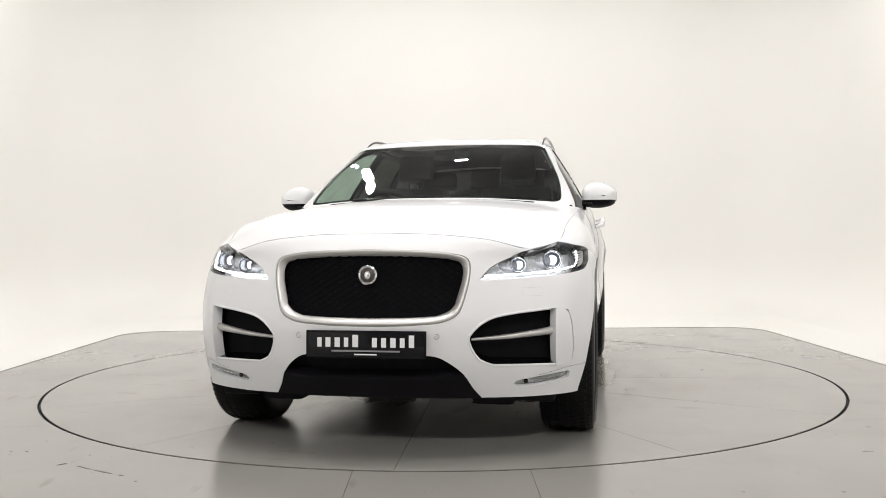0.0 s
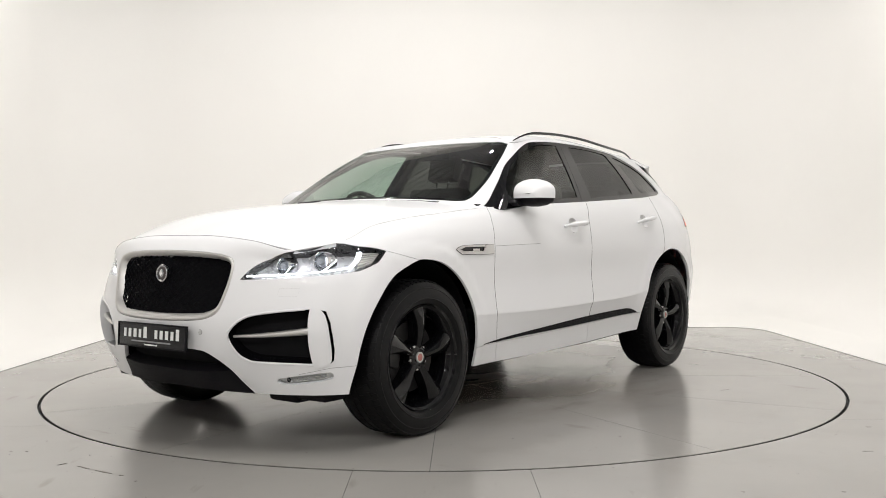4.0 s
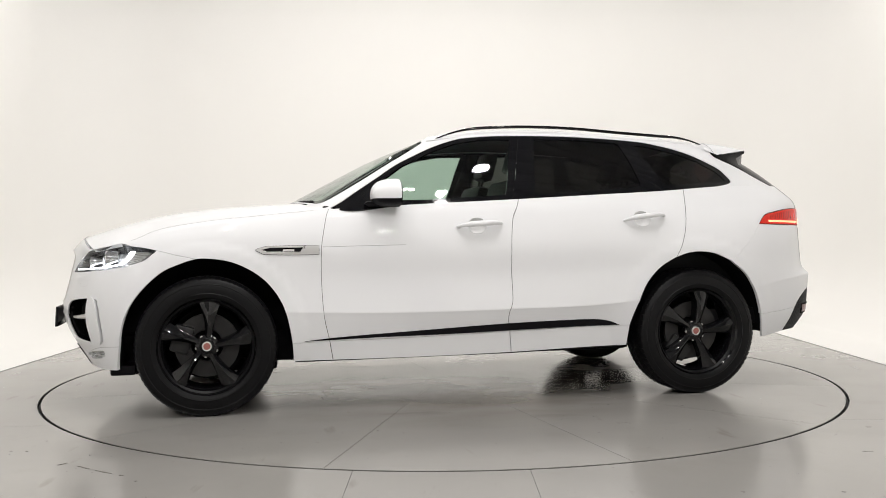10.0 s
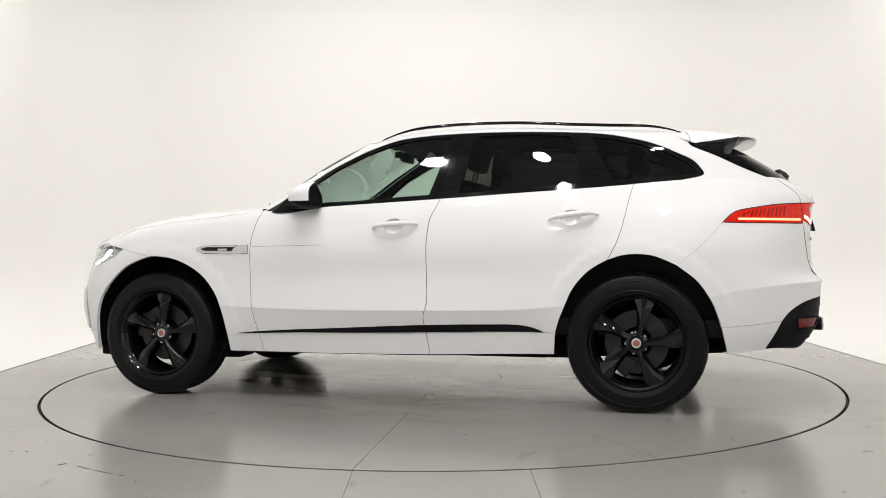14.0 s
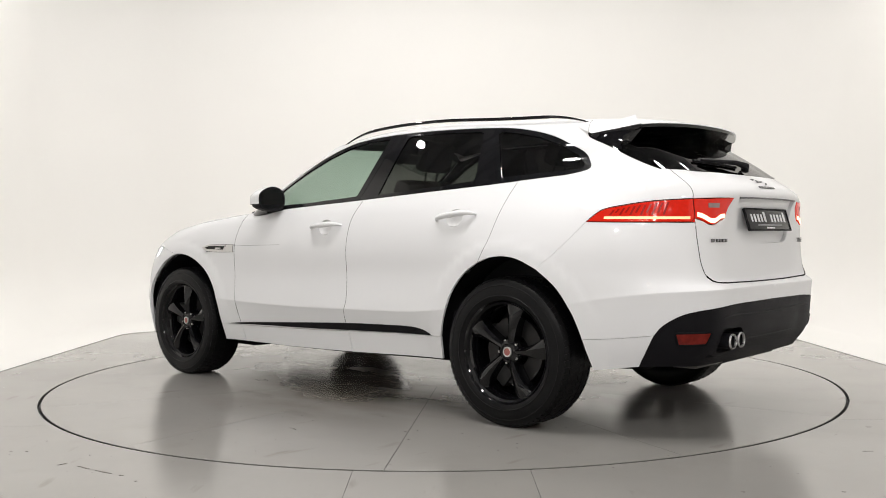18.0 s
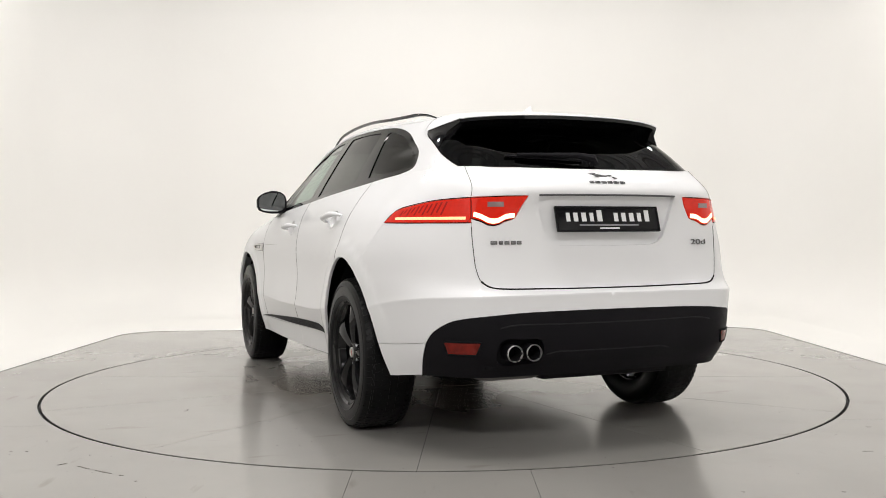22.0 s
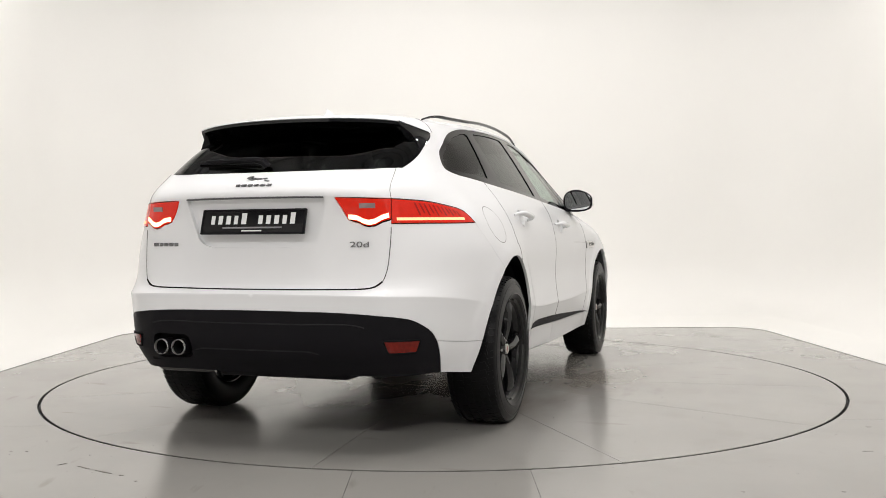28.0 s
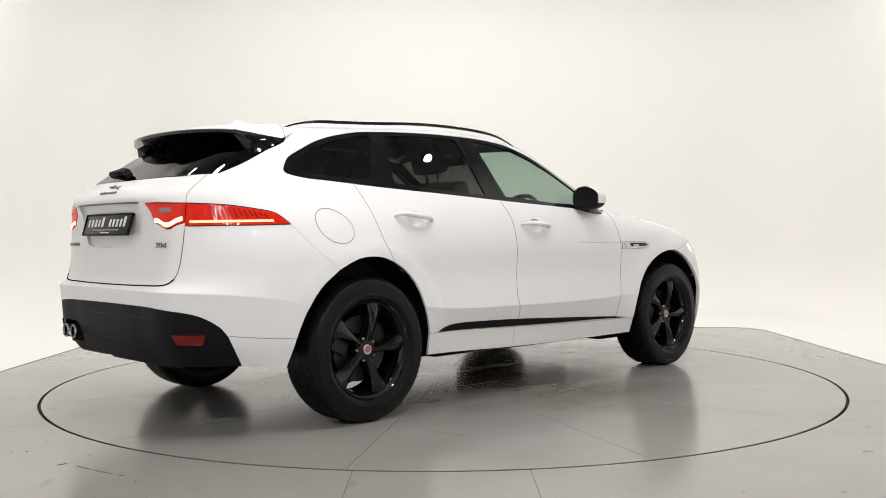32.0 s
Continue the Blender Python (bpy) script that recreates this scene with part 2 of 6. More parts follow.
# ---- the body's guiding lines (metres, car space: x forward, y left, z up) ----
def spline_weights(knots, t):
    """Index and Hermite weights of a curve through uneven knots."""
    i = np.clip(np.searchsorted(knots, t, side="right") - 1, 0, len(knots) - 2)
    h = knots[i + 1] - knots[i]
    s = (t - knots[i]) / h
    return i, h, 2*s**3 - 3*s**2 + 1, s**3 - 2*s**2 + s, -2*s**3 + 3*s**2, s**3 - s**2


class Skin:
    """A smooth surface through a net of lines: net[level][station]; flip marks station ends that continue as their mirror image."""

    def __init__(self, net, flip=(False, False), flip_v=(False, False)):
        n = np.array(net, float)
        self.nu, self.nv = n.shape[1], n.shape[0]
        mirror = np.array([1, -1, 1.0])
        a = n[:, 1:2] * mirror if flip[0] else 2*n[:, :1] - n[:, 1:2]
        b = n[:, -2:-1] * mirror if flip[1] else 2*n[:, -1:] - n[:, -2:-1]
        n = np.concatenate([a, n, b], 1)
        c = n[1:2] * mirror if flip_v[0] else 2*n[:1] - n[1:2]
        d = n[-2:-1] * mirror if flip_v[1] else 2*n[-1:] - n[-2:-1]
        n = np.concatenate([c, n, d], 0)
        self.p = n
        ku = np.concatenate([[0], np.cumsum(np.linalg.norm(np.diff(n, axis=1), axis=2).mean(0))])
        kv = np.concatenate([[0], np.cumsum(np.linalg.norm(np.diff(n, axis=0), axis=2).mean(1))])
        self.ku, self.kv = ku - ku[1], kv - kv[1]
        self.umax, self.vmax = self.ku[-2], self.kv[-2]
        self.cache, self.flare = None, 0.0
        self.middle = 0 if any(flip) else 1

    @staticmethod
    def slopes(p, k, axis):
        p = np.moveaxis(p, axis, 0)
        d = np.diff(p, axis=0) / np.diff(k)[:, None, None]
        h = np.diff(k)
        m = np.zeros_like(p)
        w = (h[1:] / (h[:-1] + h[1:]))[:, None, None]
        m[1:-1] = d[:-1] * w + d[1:] * (1 - w)
        m[0], m[-1] = d[0], d[-1]
        return np.moveaxis(m, 0, axis)

    def at(self, u, v):
        u, v = np.atleast_1d(np.asarray(u, float)), np.atleast_1d(np.asarray(v, float))
        if self.cache is None:
            mu = self.slopes(self.p, self.ku, 1)
            self.cache = (mu, self.slopes(self.p, self.kv, 0), self.slopes(mu, self.kv, 0))
        mu, mv, muv = self.cache
        i, hu, a0, a1, b0, b1 = spline_weights(self.ku, u)
        j, hv, c0, c1, d0, d1 = spline_weights(self.kv, v)
        def row(p, m, jj):
            return (p[jj, i] * a0[:, None] + m[jj, i] * (a1*hu)[:, None] + p[jj, i+1] * b0[:, None] + m[jj, i+1] * (b1*hu)[:, None])
        out = (row(self.p, mu, j) * c0[:, None] + row(mv, muv, j) * (c1*hv)[:, None]
               + row(self.p, mu, j+1) * d0[:, None] + row(mv, muv, j+1) * (d1*hv)[:, None])
        if self.flare:
            for axle in (1.437, -1.437):
                k = np.clip((0.555 - np.hypot(out[:, 0] - axle, out[:, 2] - 0.392)) / 0.05, 0, 1)
                out[:, 1] += self.flare * k*k*(3 - 2*k) * np.clip((out[:, 1] - 0.5) / 0.3, 0, 1)
        return out

    def normal(self, u, v):
        u, v = np.atleast_1d(np.asarray(u, float)), np.atleast_1d(np.asarray(v, float))
        e = 0.003
        n = np.cross(self.at(u + e, v) - self.at(u - e, v), self.at(u, v + e) - self.at(u, v - e))
        return n / np.maximum(np.linalg.norm(n, axis=1), 1e-12)[:, None]

    def find(self, axes, a, b, u_lo, u_hi):
        """The (u, v) at which two of the coordinates are a and b, between two stations."""
        a, b = np.atleast_1d(np.asarray(a, float)), np.atleast_1d(np.asarray(b, float))
        ua, ub = self.ku[1 + u_lo], self.ku[1 + u_hi]
        gu, gv = np.meshgrid(np.linspace(ua, ub, 90), np.linspace(0, self.vmax, 60))
        gu, gv = gu.ravel(), gv.ravel()
        g = self.at(gu, gv)[:, axes]
        t = np.stack([a, b], 1)
        k = np.argmin(((g[None] - t[:, None])**2).sum(2), 1)
        u, v = gu[k].copy(), gv[k].copy()
        e = 1e-4
        for _ in range(8):
            f = self.at(u, v)[:, axes] - t
            fu = (self.at(u + e, v)[:, axes] - self.at(u - e, v)[:, axes]) / (2*e)
            fv = (self.at(u, v + e)[:, axes] - self.at(u, v - e)[:, axes]) / (2*e)
            det = fu[:, 0]*fv[:, 1] - fu[:, 1]*fv[:, 0]
            det = np.where(np.abs(det) < 0.05, 0.05*np.sign(det + 1e-12), det)
            u = u - np.clip((f[:, 0]*fv[:, 1] - f[:, 1]*fv[:, 0]) / det, -.05, .05)
            v = v - np.clip((fu[:, 0]*f[:, 1] - fu[:, 1]*f[:, 0]) / det, -.05, .05)
            u, v = np.clip(u, -0.02, self.umax + 0.02), np.clip(v, -0.02, self.vmax + 0.02)
        return np.stack([u, v], 1)


# lower body: eight levels from the sill to the belt, each from the middle of the nose round the side to the middle of the tail
LINES = [
    [(2.13, 0, .25), (2.125, .27, .25), (2.09, .46, .25), (2.03, .66, .25), (1.95, .82, .255), (1.86, .895, .26), (1.65, .90, .27), (1.437, .90, .275), (1.15, .895, .275), (.82, .89, .275),
     (.3, .89, .275), (-.27, .89, .283), (-.85, .89, .30), (-1.2, .895, .305), (-1.437, .90, .31), (-1.7, .895, .315), (-1.9, .86, .32), (-2.12, .77, .345), (-2.29, .62, .345), (-2.33, .35, .345), (-2.34, 0, .345)],
    [(2.235, 0, .40), (2.225, .27, .40), (2.175, .46, .40), (2.10, .66, .40), (2.0, .83, .40), (1.87, .92, .40), (1.65, .945, .40), (1.437, .95, .40), (1.15, .935, .40), (.82, .919, .40),
     (.3, .912, .40), (-.27, .912, .41), (-.85, .915, .43), (-1.2, .935, .43), (-1.437, .95, .43), (-1.7, .94, .44), (-1.9, .895, .45), (-2.17, .795, .46), (-2.36, .64, .46), (-2.405, .35, .46), (-2.415, 0, .46)],
    [(2.285, 0, .56), (2.272, .27, .56), (2.215, .46, .56), (2.13, .67, .56), (2.02, .84, .56), (1.875, .93, .57), (1.65, .955, .57), (1.437, .962, .58), (1.15, .95, .56), (.82, .945, .545),
     (.3, .947, .535), (-.27, .947, .54), (-.85, .948, .555), (-1.2, .952, .59), (-1.437, .963, .60), (-1.7, .955, .60), (-1.9, .917, .65), (-2.195, .813, .69), (-2.39, .64, .702), (-2.428, .35, .706), (-2.438, 0, .708)],
    [(2.262, 0, .74), (2.245, .27, .74), (2.19, .46, .74), (2.10, .67, .74), (1.985, .835, .74), (1.865, .92, .74), (1.65, .95, .74), (1.437, .96, .76), (1.15, .946, .75), (.82, .933, .72),
     (.3, .930, .72), (-.27, .930, .725), (-.85, .936, .74), (-1.2, .952, .77), (-1.437, .965, .78), (-1.7, .955, .78), (-1.9, .915, .78), (-2.17, .80, .775), (-2.35, .62, .76), (-2.385, .35, .76), (-2.395, 0, .76)],
    [(2.235, 0, .87), (2.22, .27, .87), (2.16, .46, .86), (2.06, .67, .85), (1.945, .815, .85), (1.845, .89, .86), (1.66, .932, .885), (1.437, .945, .90), (1.15, .942, .90), (.82, .938, .895),
     (.3, .936, .895), (-.27, .936, .90), (-.85, .938, .915), (-1.2, .945, .925), (-1.437, .95, .93), (-1.7, .935, .935), (-1.9, .90, .935), (-2.16, .785, .93), (-2.335, .61, .92), (-2.375, .35, .92), (-2.385, 0, .92)],
    [(2.205, 0, .925), (2.19, .27, .922), (2.145, .47, .905), (2.055, .675, .88), (1.94, .80, .885), (1.84, .86, .91), (1.67, .895, .955), (1.437, .913, .985), (1.15, .918, .995), (.82, .918, 1.0),
     (.3, .918, 1.01), (-.27, .917, 1.02), (-.85, .914, 1.045), (-1.2, .908, 1.06), (-1.437, .90, 1.07), (-1.7, .875, 1.08), (-1.9, .85, 1.08), (-2.155, .745, 1.08), (-2.335, .59, 1.08), (-2.385, .35, 1.08), (-2.395, 0, 1.08)],
    [(2.18, 0, .955), (2.167, .27, .95), (2.13, .485, .93), (2.05, .68, .892), (1.935, .785, .908), (1.835, .835, .933), (1.675, .86, .985), (1.437, .878, 1.025), (1.15, .887, 1.045), (.82, .89, 1.065),
     (.3, .895, 1.085), (-.27, .892, 1.105), (-.85, .883, 1.13), (-1.2, .867, 1.145), (-1.437, .848, 1.155), (-1.7, .81, 1.165), (-1.9, .785, 1.17), (-2.145, .715, 1.17), (-2.325, .58, 1.165), (-2.405, .35, 1.165), (-2.42, 0, 1.165)],
    [(2.15, 0, .972), (2.14, .27, .968), (2.112, .50, .945), (2.04, .685, .901), (1.93, .77, .924), (1.83, .805, .948), (1.68, .82, 1.008), (1.437, .835, 1.05), (1.15, .845, 1.08), (.82, .85, 1.112),
     (.3, .865, 1.143), (-.27, .857, 1.172), (-.85, .84, 1.205), (-1.2, .815, 1.225), (-1.437, .785, 1.242), (-1.7, .735, 1.262), (-1.9, .70, 1.268), (-2.08, .65, 1.272), (-2.2, .56, 1.27), (-2.28, .30, 1.262), (-2.30, 0, 1.26)],
]
# a line close below the lower crease and one close above it: crisp along the doors and the tail, rounded over on the nose
def beside(before, here, there, beyond, w, k):
    """A point at the share w from here to there, straight on the flanks and on a rounded run at the nose."""
    a, b, c, d = (np.array(q) for q in (before, here, there, beyond))
    straight = (1 - w) * b + w * c
    la, lb, lc = np.linalg.norm(b - a), np.linalg.norm(c - b), np.linalg.norm(d - c)
    m1 = ((b - a) / la * lb + (c - b) / lb * la) / (la + lb) * lb
    m2 = ((c - b) / lb * lc + (d - c) / lc * lb) / (lb + lc) * lb
    rounded = (2*w**3 - 3*w**2 + 1) * b + (w**3 - 2*w**2 + w) * m1 + (3*w**2 - 2*w**3) * c + (w**3 - w**2) * m2
    share = min(1.0, max(0.0, (k - 6) / 2))
    return tuple(straight * share + rounded * (1 - share))


under = [beside(LINES[3][k], LINES[2][k], LINES[1][k], LINES[0][k], 0.06, k) for k in range(len(LINES[2]))]
over = [beside(LINES[1][k], LINES[2][k], LINES[3][k], LINES[4][k], 0.05, k) for k in range(len(LINES[2]))]
LINES[2:3] = [under, LINES[2], over]
LOWER = Skin(LINES, flip=(True, True))

LOWER.flare = 0.006

# glasshouse: four levels from the belt to the roof's edge, from the middle of the windscreen to the middle of the rear window
UPPER = Skin([
    [(.95, 0, 1.172), (.912, .42, 1.163), (.862, .62, 1.150), (.80, .775, 1.136), (.74, .848, 1.115), (.30, .865, 1.14), (-.27, .857, 1.17), (-.85, .84, 1.203), (-1.2, .815, 1.223), (-1.45, .785, 1.24), (-1.75, .725, 1.262), (-2.0, .675, 1.268), (-2.2, .56, 1.268), (-2.28, .30, 1.26), (-2.30, 0, 1.258)],
    [(.68, 0, 1.318), (.66, .40, 1.305), (.635, .58, 1.291), (.605, .715, 1.274), (.56, .782, 1.245), (.20, .80, 1.27), (-.29, .79, 1.295), (-.82, .775, 1.322), (-1.17, .755, 1.33), (-1.42, .725, 1.335), (-1.70, .672, 1.35), (-1.93, .63, 1.36), (-2.08, .53, 1.36), (-2.14, .28, 1.36), (-2.16, 0, 1.36)],
    [(.40, 0, 1.46), (.404, .37, 1.446), (.408, .53, 1.430), (.41, .645, 1.410), (.38, .70, 1.38), (.08, .715, 1.41), (-.31, .71, 1.43), (-.80, .70, 1.445), (-1.14, .685, 1.44), (-1.39, .667, 1.43), (-1.65, .635, 1.43), (-1.86, .595, 1.43), (-1.96, .49, 1.44), (-1.99, .26, 1.45), (-2.01, 0, 1.455)],
    [(.03, 0, 1.60), (.062, .33, 1.588), (.105, .46, 1.574), (.15, .555, 1.556), (.17, .605, 1.532), (-.06, .612, 1.562), (-.34, .612, 1.582), (-.78, .61, 1.58), (-1.10, .598, 1.562), (-1.35, .583, 1.549), (-1.60, .56, 1.540), (-1.72, .54, 1.534), (-1.76, .46, 1.515), (-1.78, .25, 1.53), (-1.80, 0, 1.54)],
], flip=(True, True))

# roof: stations from the windscreen to the spoiler, levels from the edge to the middle
ROOF = Skin([
    [(.17, .605, 1.532), (-.06, .612, 1.562), (-.34, .612, 1.582), (-.78, .61, 1.58), (-1.10, .598, 1.562), (-1.35, .583, 1.549), (-1.60, .56, 1.540), (-1.74, .53, 1.534)],
    [(.145, .54, 1.56), (-.08, .545, 1.588), (-.35, .545, 1.606), (-.78, .545, 1.604), (-1.10, .53, 1.587), (-1.35, .515, 1.575), (-1.61, .495, 1.560), (-1.75, .47, 1.548)],
    [(.06, .33, 1.587), (-.15, .33, 1.617), (-.40, .33, 1.634), (-.80, .33, 1.633), (-1.10, .33, 1.618), (-1.37, .32, 1.599), (-1.63, .30, 1.575), (-1.78, .28, 1.560)],
    [(.03, 0, 1.60), (-.18, 0, 1.628), (-.42, 0, 1.645), (-.80, 0, 1.645), (-1.10, 0, 1.63), (-1.38, 0, 1.61), (-1.65, 0, 1.582), (-1.80, 0, 1.564)],
], flip_v=(False, True))

# bonnet: stations from the leading edge to the cowl, levels from the wing line to the middle
HOOD = Skin([
    [(2.04, .685, .901), (1.93, .77, .924), (1.83, .805, .948), (1.68, .82, 1.008), (1.437, .835, 1.05), (1.15, .845, 1.08), (.82, .85, 1.112)],
    [(2.085, .56, .93), (1.98, .60, .968), (1.86, .63, 1.008), (1.69, .65, 1.054), (1.437, .68, 1.09), (1.15, .69, 1.112), (.86, .69, 1.135)],
    [(2.12, .42, .955), (2.02, .43, .992), (1.88, .44, 1.036), (1.70, .45, 1.082), (1.437, .47, 1.119), (1.15, .48, 1.14), (.90, .48, 1.158)],
    [(2.14, .22, .968), (2.05, .22, 1.0), (1.89, .23, 1.048), (1.70, .24, 1.094), (1.437, .25, 1.131), (1.15, .26, 1.154), (.93, .26, 1.168)],
    [(2.15, 0, .972), (2.06, 0, 1.0), (1.89, 0, 1.05), (1.70, 0, 1.096), (1.437, 0, 1.134), (1.15, 0, 1.158), (.94, 0, 1.172)],
], flip_v=(False, True))


def sheet(skin, loop, holes=(), step=0.034, gap=0.0018, skirt=0.014, lift=0.0, rim=None):
    """A panel of a skin within an outline given as (u, v): vertices, normals, faces, with its edges folded in."""
    raw = np.asarray(loop, float)
    loop = grown(raw, -gap) if gap else raw.copy()
    on_middle = np.abs(skin.at(raw[:, 0], raw[:, 1])[:, 1]) < 1e-3
    loop[on_middle, skin.middle] = raw[on_middle, skin.middle]
    holes = [grown(np.asarray(h, float), gap) if gap else np.asarray(h, float) for h in holes]
    loops = [loop, *holes]
    lo, hi = loop.min(0), loop.max(0)
    gx, gy = np.meshgrid(np.arange(lo[0], hi[0], step), np.arange(lo[1], hi[1], step))
    gx[1::2] += step / 2
    grid = np.stack([gx.ravel(), gy.ravel()], 1)
    keep = inside(loop, grid)
    for h in holes:
        keep &= ~inside(h, grid)
    grid = grid[keep]
    if skin is LOWER:
        # rows of points along the crease, so that the mesh folds on it
        fold = skin.kv[4]
        us = np.arange(max(lo[0], skin.ku[8]), hi[0], 0.016)
        rows = np.array([(a, fold + d) for d in (-0.0065, 0.0, 0.0065) for a in us]).reshape(-1, 2)
        ok = inside(loop, rows)
        for h in holes:
            ok &= ~inside(h, rows)
        rows = rows[ok]
        if len(rows):
            rows = rows[np.min([np.sqrt(((rows[:, None] - l[None])**2).sum(2)).min(1) for l in loops], 0) > 0.007]
            grid = grid[np.abs(grid[:, 1] - fold) > 0.016]
    else:
        rows = np.zeros((0, 2))
    if len(grid):
        near = np.full(len(grid), 9.0)
        for l in loops:
            near = np.minimum(near, np.sqrt(((grid[:, None] - l[None])**2).sum(2)).min(1))
        grid = grid[near > step * 0.5]
    edges, start = [], 0
    for l in loops:
        n = len(l)
        edges += [(start + k, start + (k + 1) % n) for k in range(n)]
        start += n
    pts = np.concatenate([*loops, grid, rows])
    out = geometry.delaunay_2d_cdt([Vector(p) for p in pts], edges, [], 0, 1e-7)
    uv = np.array([tuple(p) for p in out[0]])
    tri = np.array([f for f in out[2] if len(f) == 3])
    mid = uv[tri].mean(1)
    ok = inside(loop, mid)
    for h in holes:
        ok &= ~inside(h, mid)
    tri = tri[ok]
    p, nrm = skin.at(uv[:, 0], uv[:, 1]), skin.normal(uv[:, 0], uv[:, 1])
    if (nrm * (p - np.array([p[:, 0].mean() * 0.6, 0, 0.75]))).sum() < 0:
        nrm = -nrm
    p = p + nrm * lift
    a, b, c = p[tri[:, 0]], p[tri[:, 1]], p[tri[:, 2]]
    turned = (np.cross(b - a, c - a) * nrm[tri].mean(1)).sum(1) < 0
    tri[turned] = tri[turned][:, ::-1]
    verts, norms, faces = [*p], [*nrm], [tuple(f) for f in tri]
    if skirt:
        count = {}
        for f in faces:
            for k in range(3):
                e = (f[k], f[(k + 1) % 3])
                count[e] = 1
        for (i, j) in [e for e in count if (e[1], e[0]) not in count]:
            if abs(p[i][1]) < 0.003 and abs(p[j][1]) < 0.003:
                continue
            d = np.cross(p[j] - p[i], nrm[i])
            d = d / max(np.linalg.norm(d), 1e-9)
            k = len(verts)
            verts += [p[i], p[j], p[j] - nrm[j] * skirt, p[i] - nrm[i] * skirt]
            norms += [d, d, d, d]
            faces.append((k + 1, k, k + 3, k + 2))
    return np.array(verts), np.array(norms), faces


def both(s):
    """A half panel and its mirror image as one."""
    v, n, f = s
    q = np.array([1, -1, 1.0])
    return np.concatenate([v, v * q]), np.concatenate([n, n * q]), f + [tuple(len(v) + i for i in face[::-1]) for face in f]


def other(s):
    v, n, f = s
    q = np.array([1, -1, 1.0])
    return v * q, n * q, [face[::-1] for face in f]


def join(*many):
    vs, ns, fs, k = [], [], [], 0
    for v, n, f in many:
        vs.append(v)
        ns.append(n)
        fs += [tuple(i + k for i in face) for face in f]
        k += len(v)
    return np.concatenate(vs), np.concatenate(ns), fs


def skin_part(name, s, mat, parent, label=""):
    return link_mesh(name, s[0], s[2], mat, parent, label, normals=s[1])


def pair(name, s, mat, parent, label=""):
    return skin_part(name, s, mat, parent, label), skin_part(name, other(s), mat, parent, label)


SPANS = {id(LOWER): {"f": (0, 6), "s": (3, 18), "r": (15, 20)}, id(UPPER): {"f": (0, 5), "s": (3, 13), "r": (10, 14)}}


def spot(skin, p):
    kind, a, b = p
    if kind == "uv":
        return np.array([a, b], float)
    if kind == "top" or kind == "low":
        # on the skin's upper or lower edge, at that x (b = 's') or y (b = 'f', 'r')
        lo, hi = SPANS[id(skin)][b]
        u = np.linspace(skin.ku[1 + lo], skin.ku[1 + hi], 900)
        v = skin.vmax if kind == "top" else 0.0
        c = skin.at(u, np.full(900, v))[:, 0 if b == "s" else 1]
        return np.array([u[np.argmin(np.abs(c - a))], v])
    lo, hi = SPANS[id(skin)][kind]
    return skin.find([0, 2] if kind == "s" else [1, 2], a, b, lo, hi)[0]


def line(skin, spec, smooth=True, closed=False, step=0.02):
    """A run of points on the skin through the given spots, ends included."""
    p = np.array([spot(skin, q) for q in spec])
    if closed:
        p = np.concatenate([p[-1:], p, p[:2]])
    elif smooth and len(p) > 2:
        p = np.concatenate([2 * p[:1] - p[1:2], p, 2 * p[-1:] - p[-2:-1]])
    out = []
    if (smooth and len(spec) > 2) or closed:
        for i in range(1, len(p) - 2):
            a, b, c, d = p[i - 1], p[i], p[i + 1], p[i + 2]
            la, lb, lc = (max(np.linalg.norm(q) ** 0.5, 1e-4) for q in (b - a, c - b, d - c))
            m1 = ((b - a) / la - (c - a) / (la + lb) + (c - b) / lb) * lb if smooth else c - b
            m2 = ((c - b) / lb - (d - b) / (lb + lc) + (d - c) / lc) * lb if smooth else c - b
            n = max(2, int(np.linalg.norm(c - b) / step) + 1)
            for t in np.arange(n) / n:
                out.append((2*t**3 - 3*t**2 + 1) * b + (t**3 - 2*t**2 + t) * m1 + (3*t**2 - 2*t**3) * c + (t**3 - t**2) * m2)
        if not closed:
            out.append(p[-2])
    else:
        for b, c in zip(p, p[1:]):
            n = max(1, int(np.linalg.norm(c - b) / step) + 1)
            out += [b + (c - b) * t for t in np.arange(n) / n]
        out.append(p[-1])
    return np.array(out)


def ring(*runs):
    """A closed outline out of runs laid end to end."""
    out = []
    for r in runs:
        for q in r:
            if not out or np.linalg.norm(q - out[-1]) > 1e-3:
                out.append(q)
    if np.linalg.norm(out[0] - out[-1]) < 1e-3:
        out.pop()
    return np.array(out)


def loft(skin, run, lift=0.0):
    """The places of a run on the skin, lifted off it."""
    return skin.at(run[:, 0], run[:, 1]) + outward(skin, run) * lift


def outward(skin, run):
    n, p = skin.normal(run[:, 0], run[:, 1]), skin.at(run[:, 0], run[:, 1])
    s = np.sign((n * (p - np.array([p[:, 0].mean() * 0.6, 0, 0.75]))).sum())
    return n * (s if s else 1)


def wall_of(skin, loop, lift, depth):
    """A band that runs round an outline, from lift above the skin to depth below it."""
    p, n = skin.at(loop[:, 0], loop[:, 1]), outward(skin, loop)
    a, b = p + n * lift, p - n * depth
    k = len(p)
    v = np.concatenate([a, b])
    f = [(i, (i + 1) % k, k + (i + 1) % k, k + i) for i in range(k)]
    return v, f


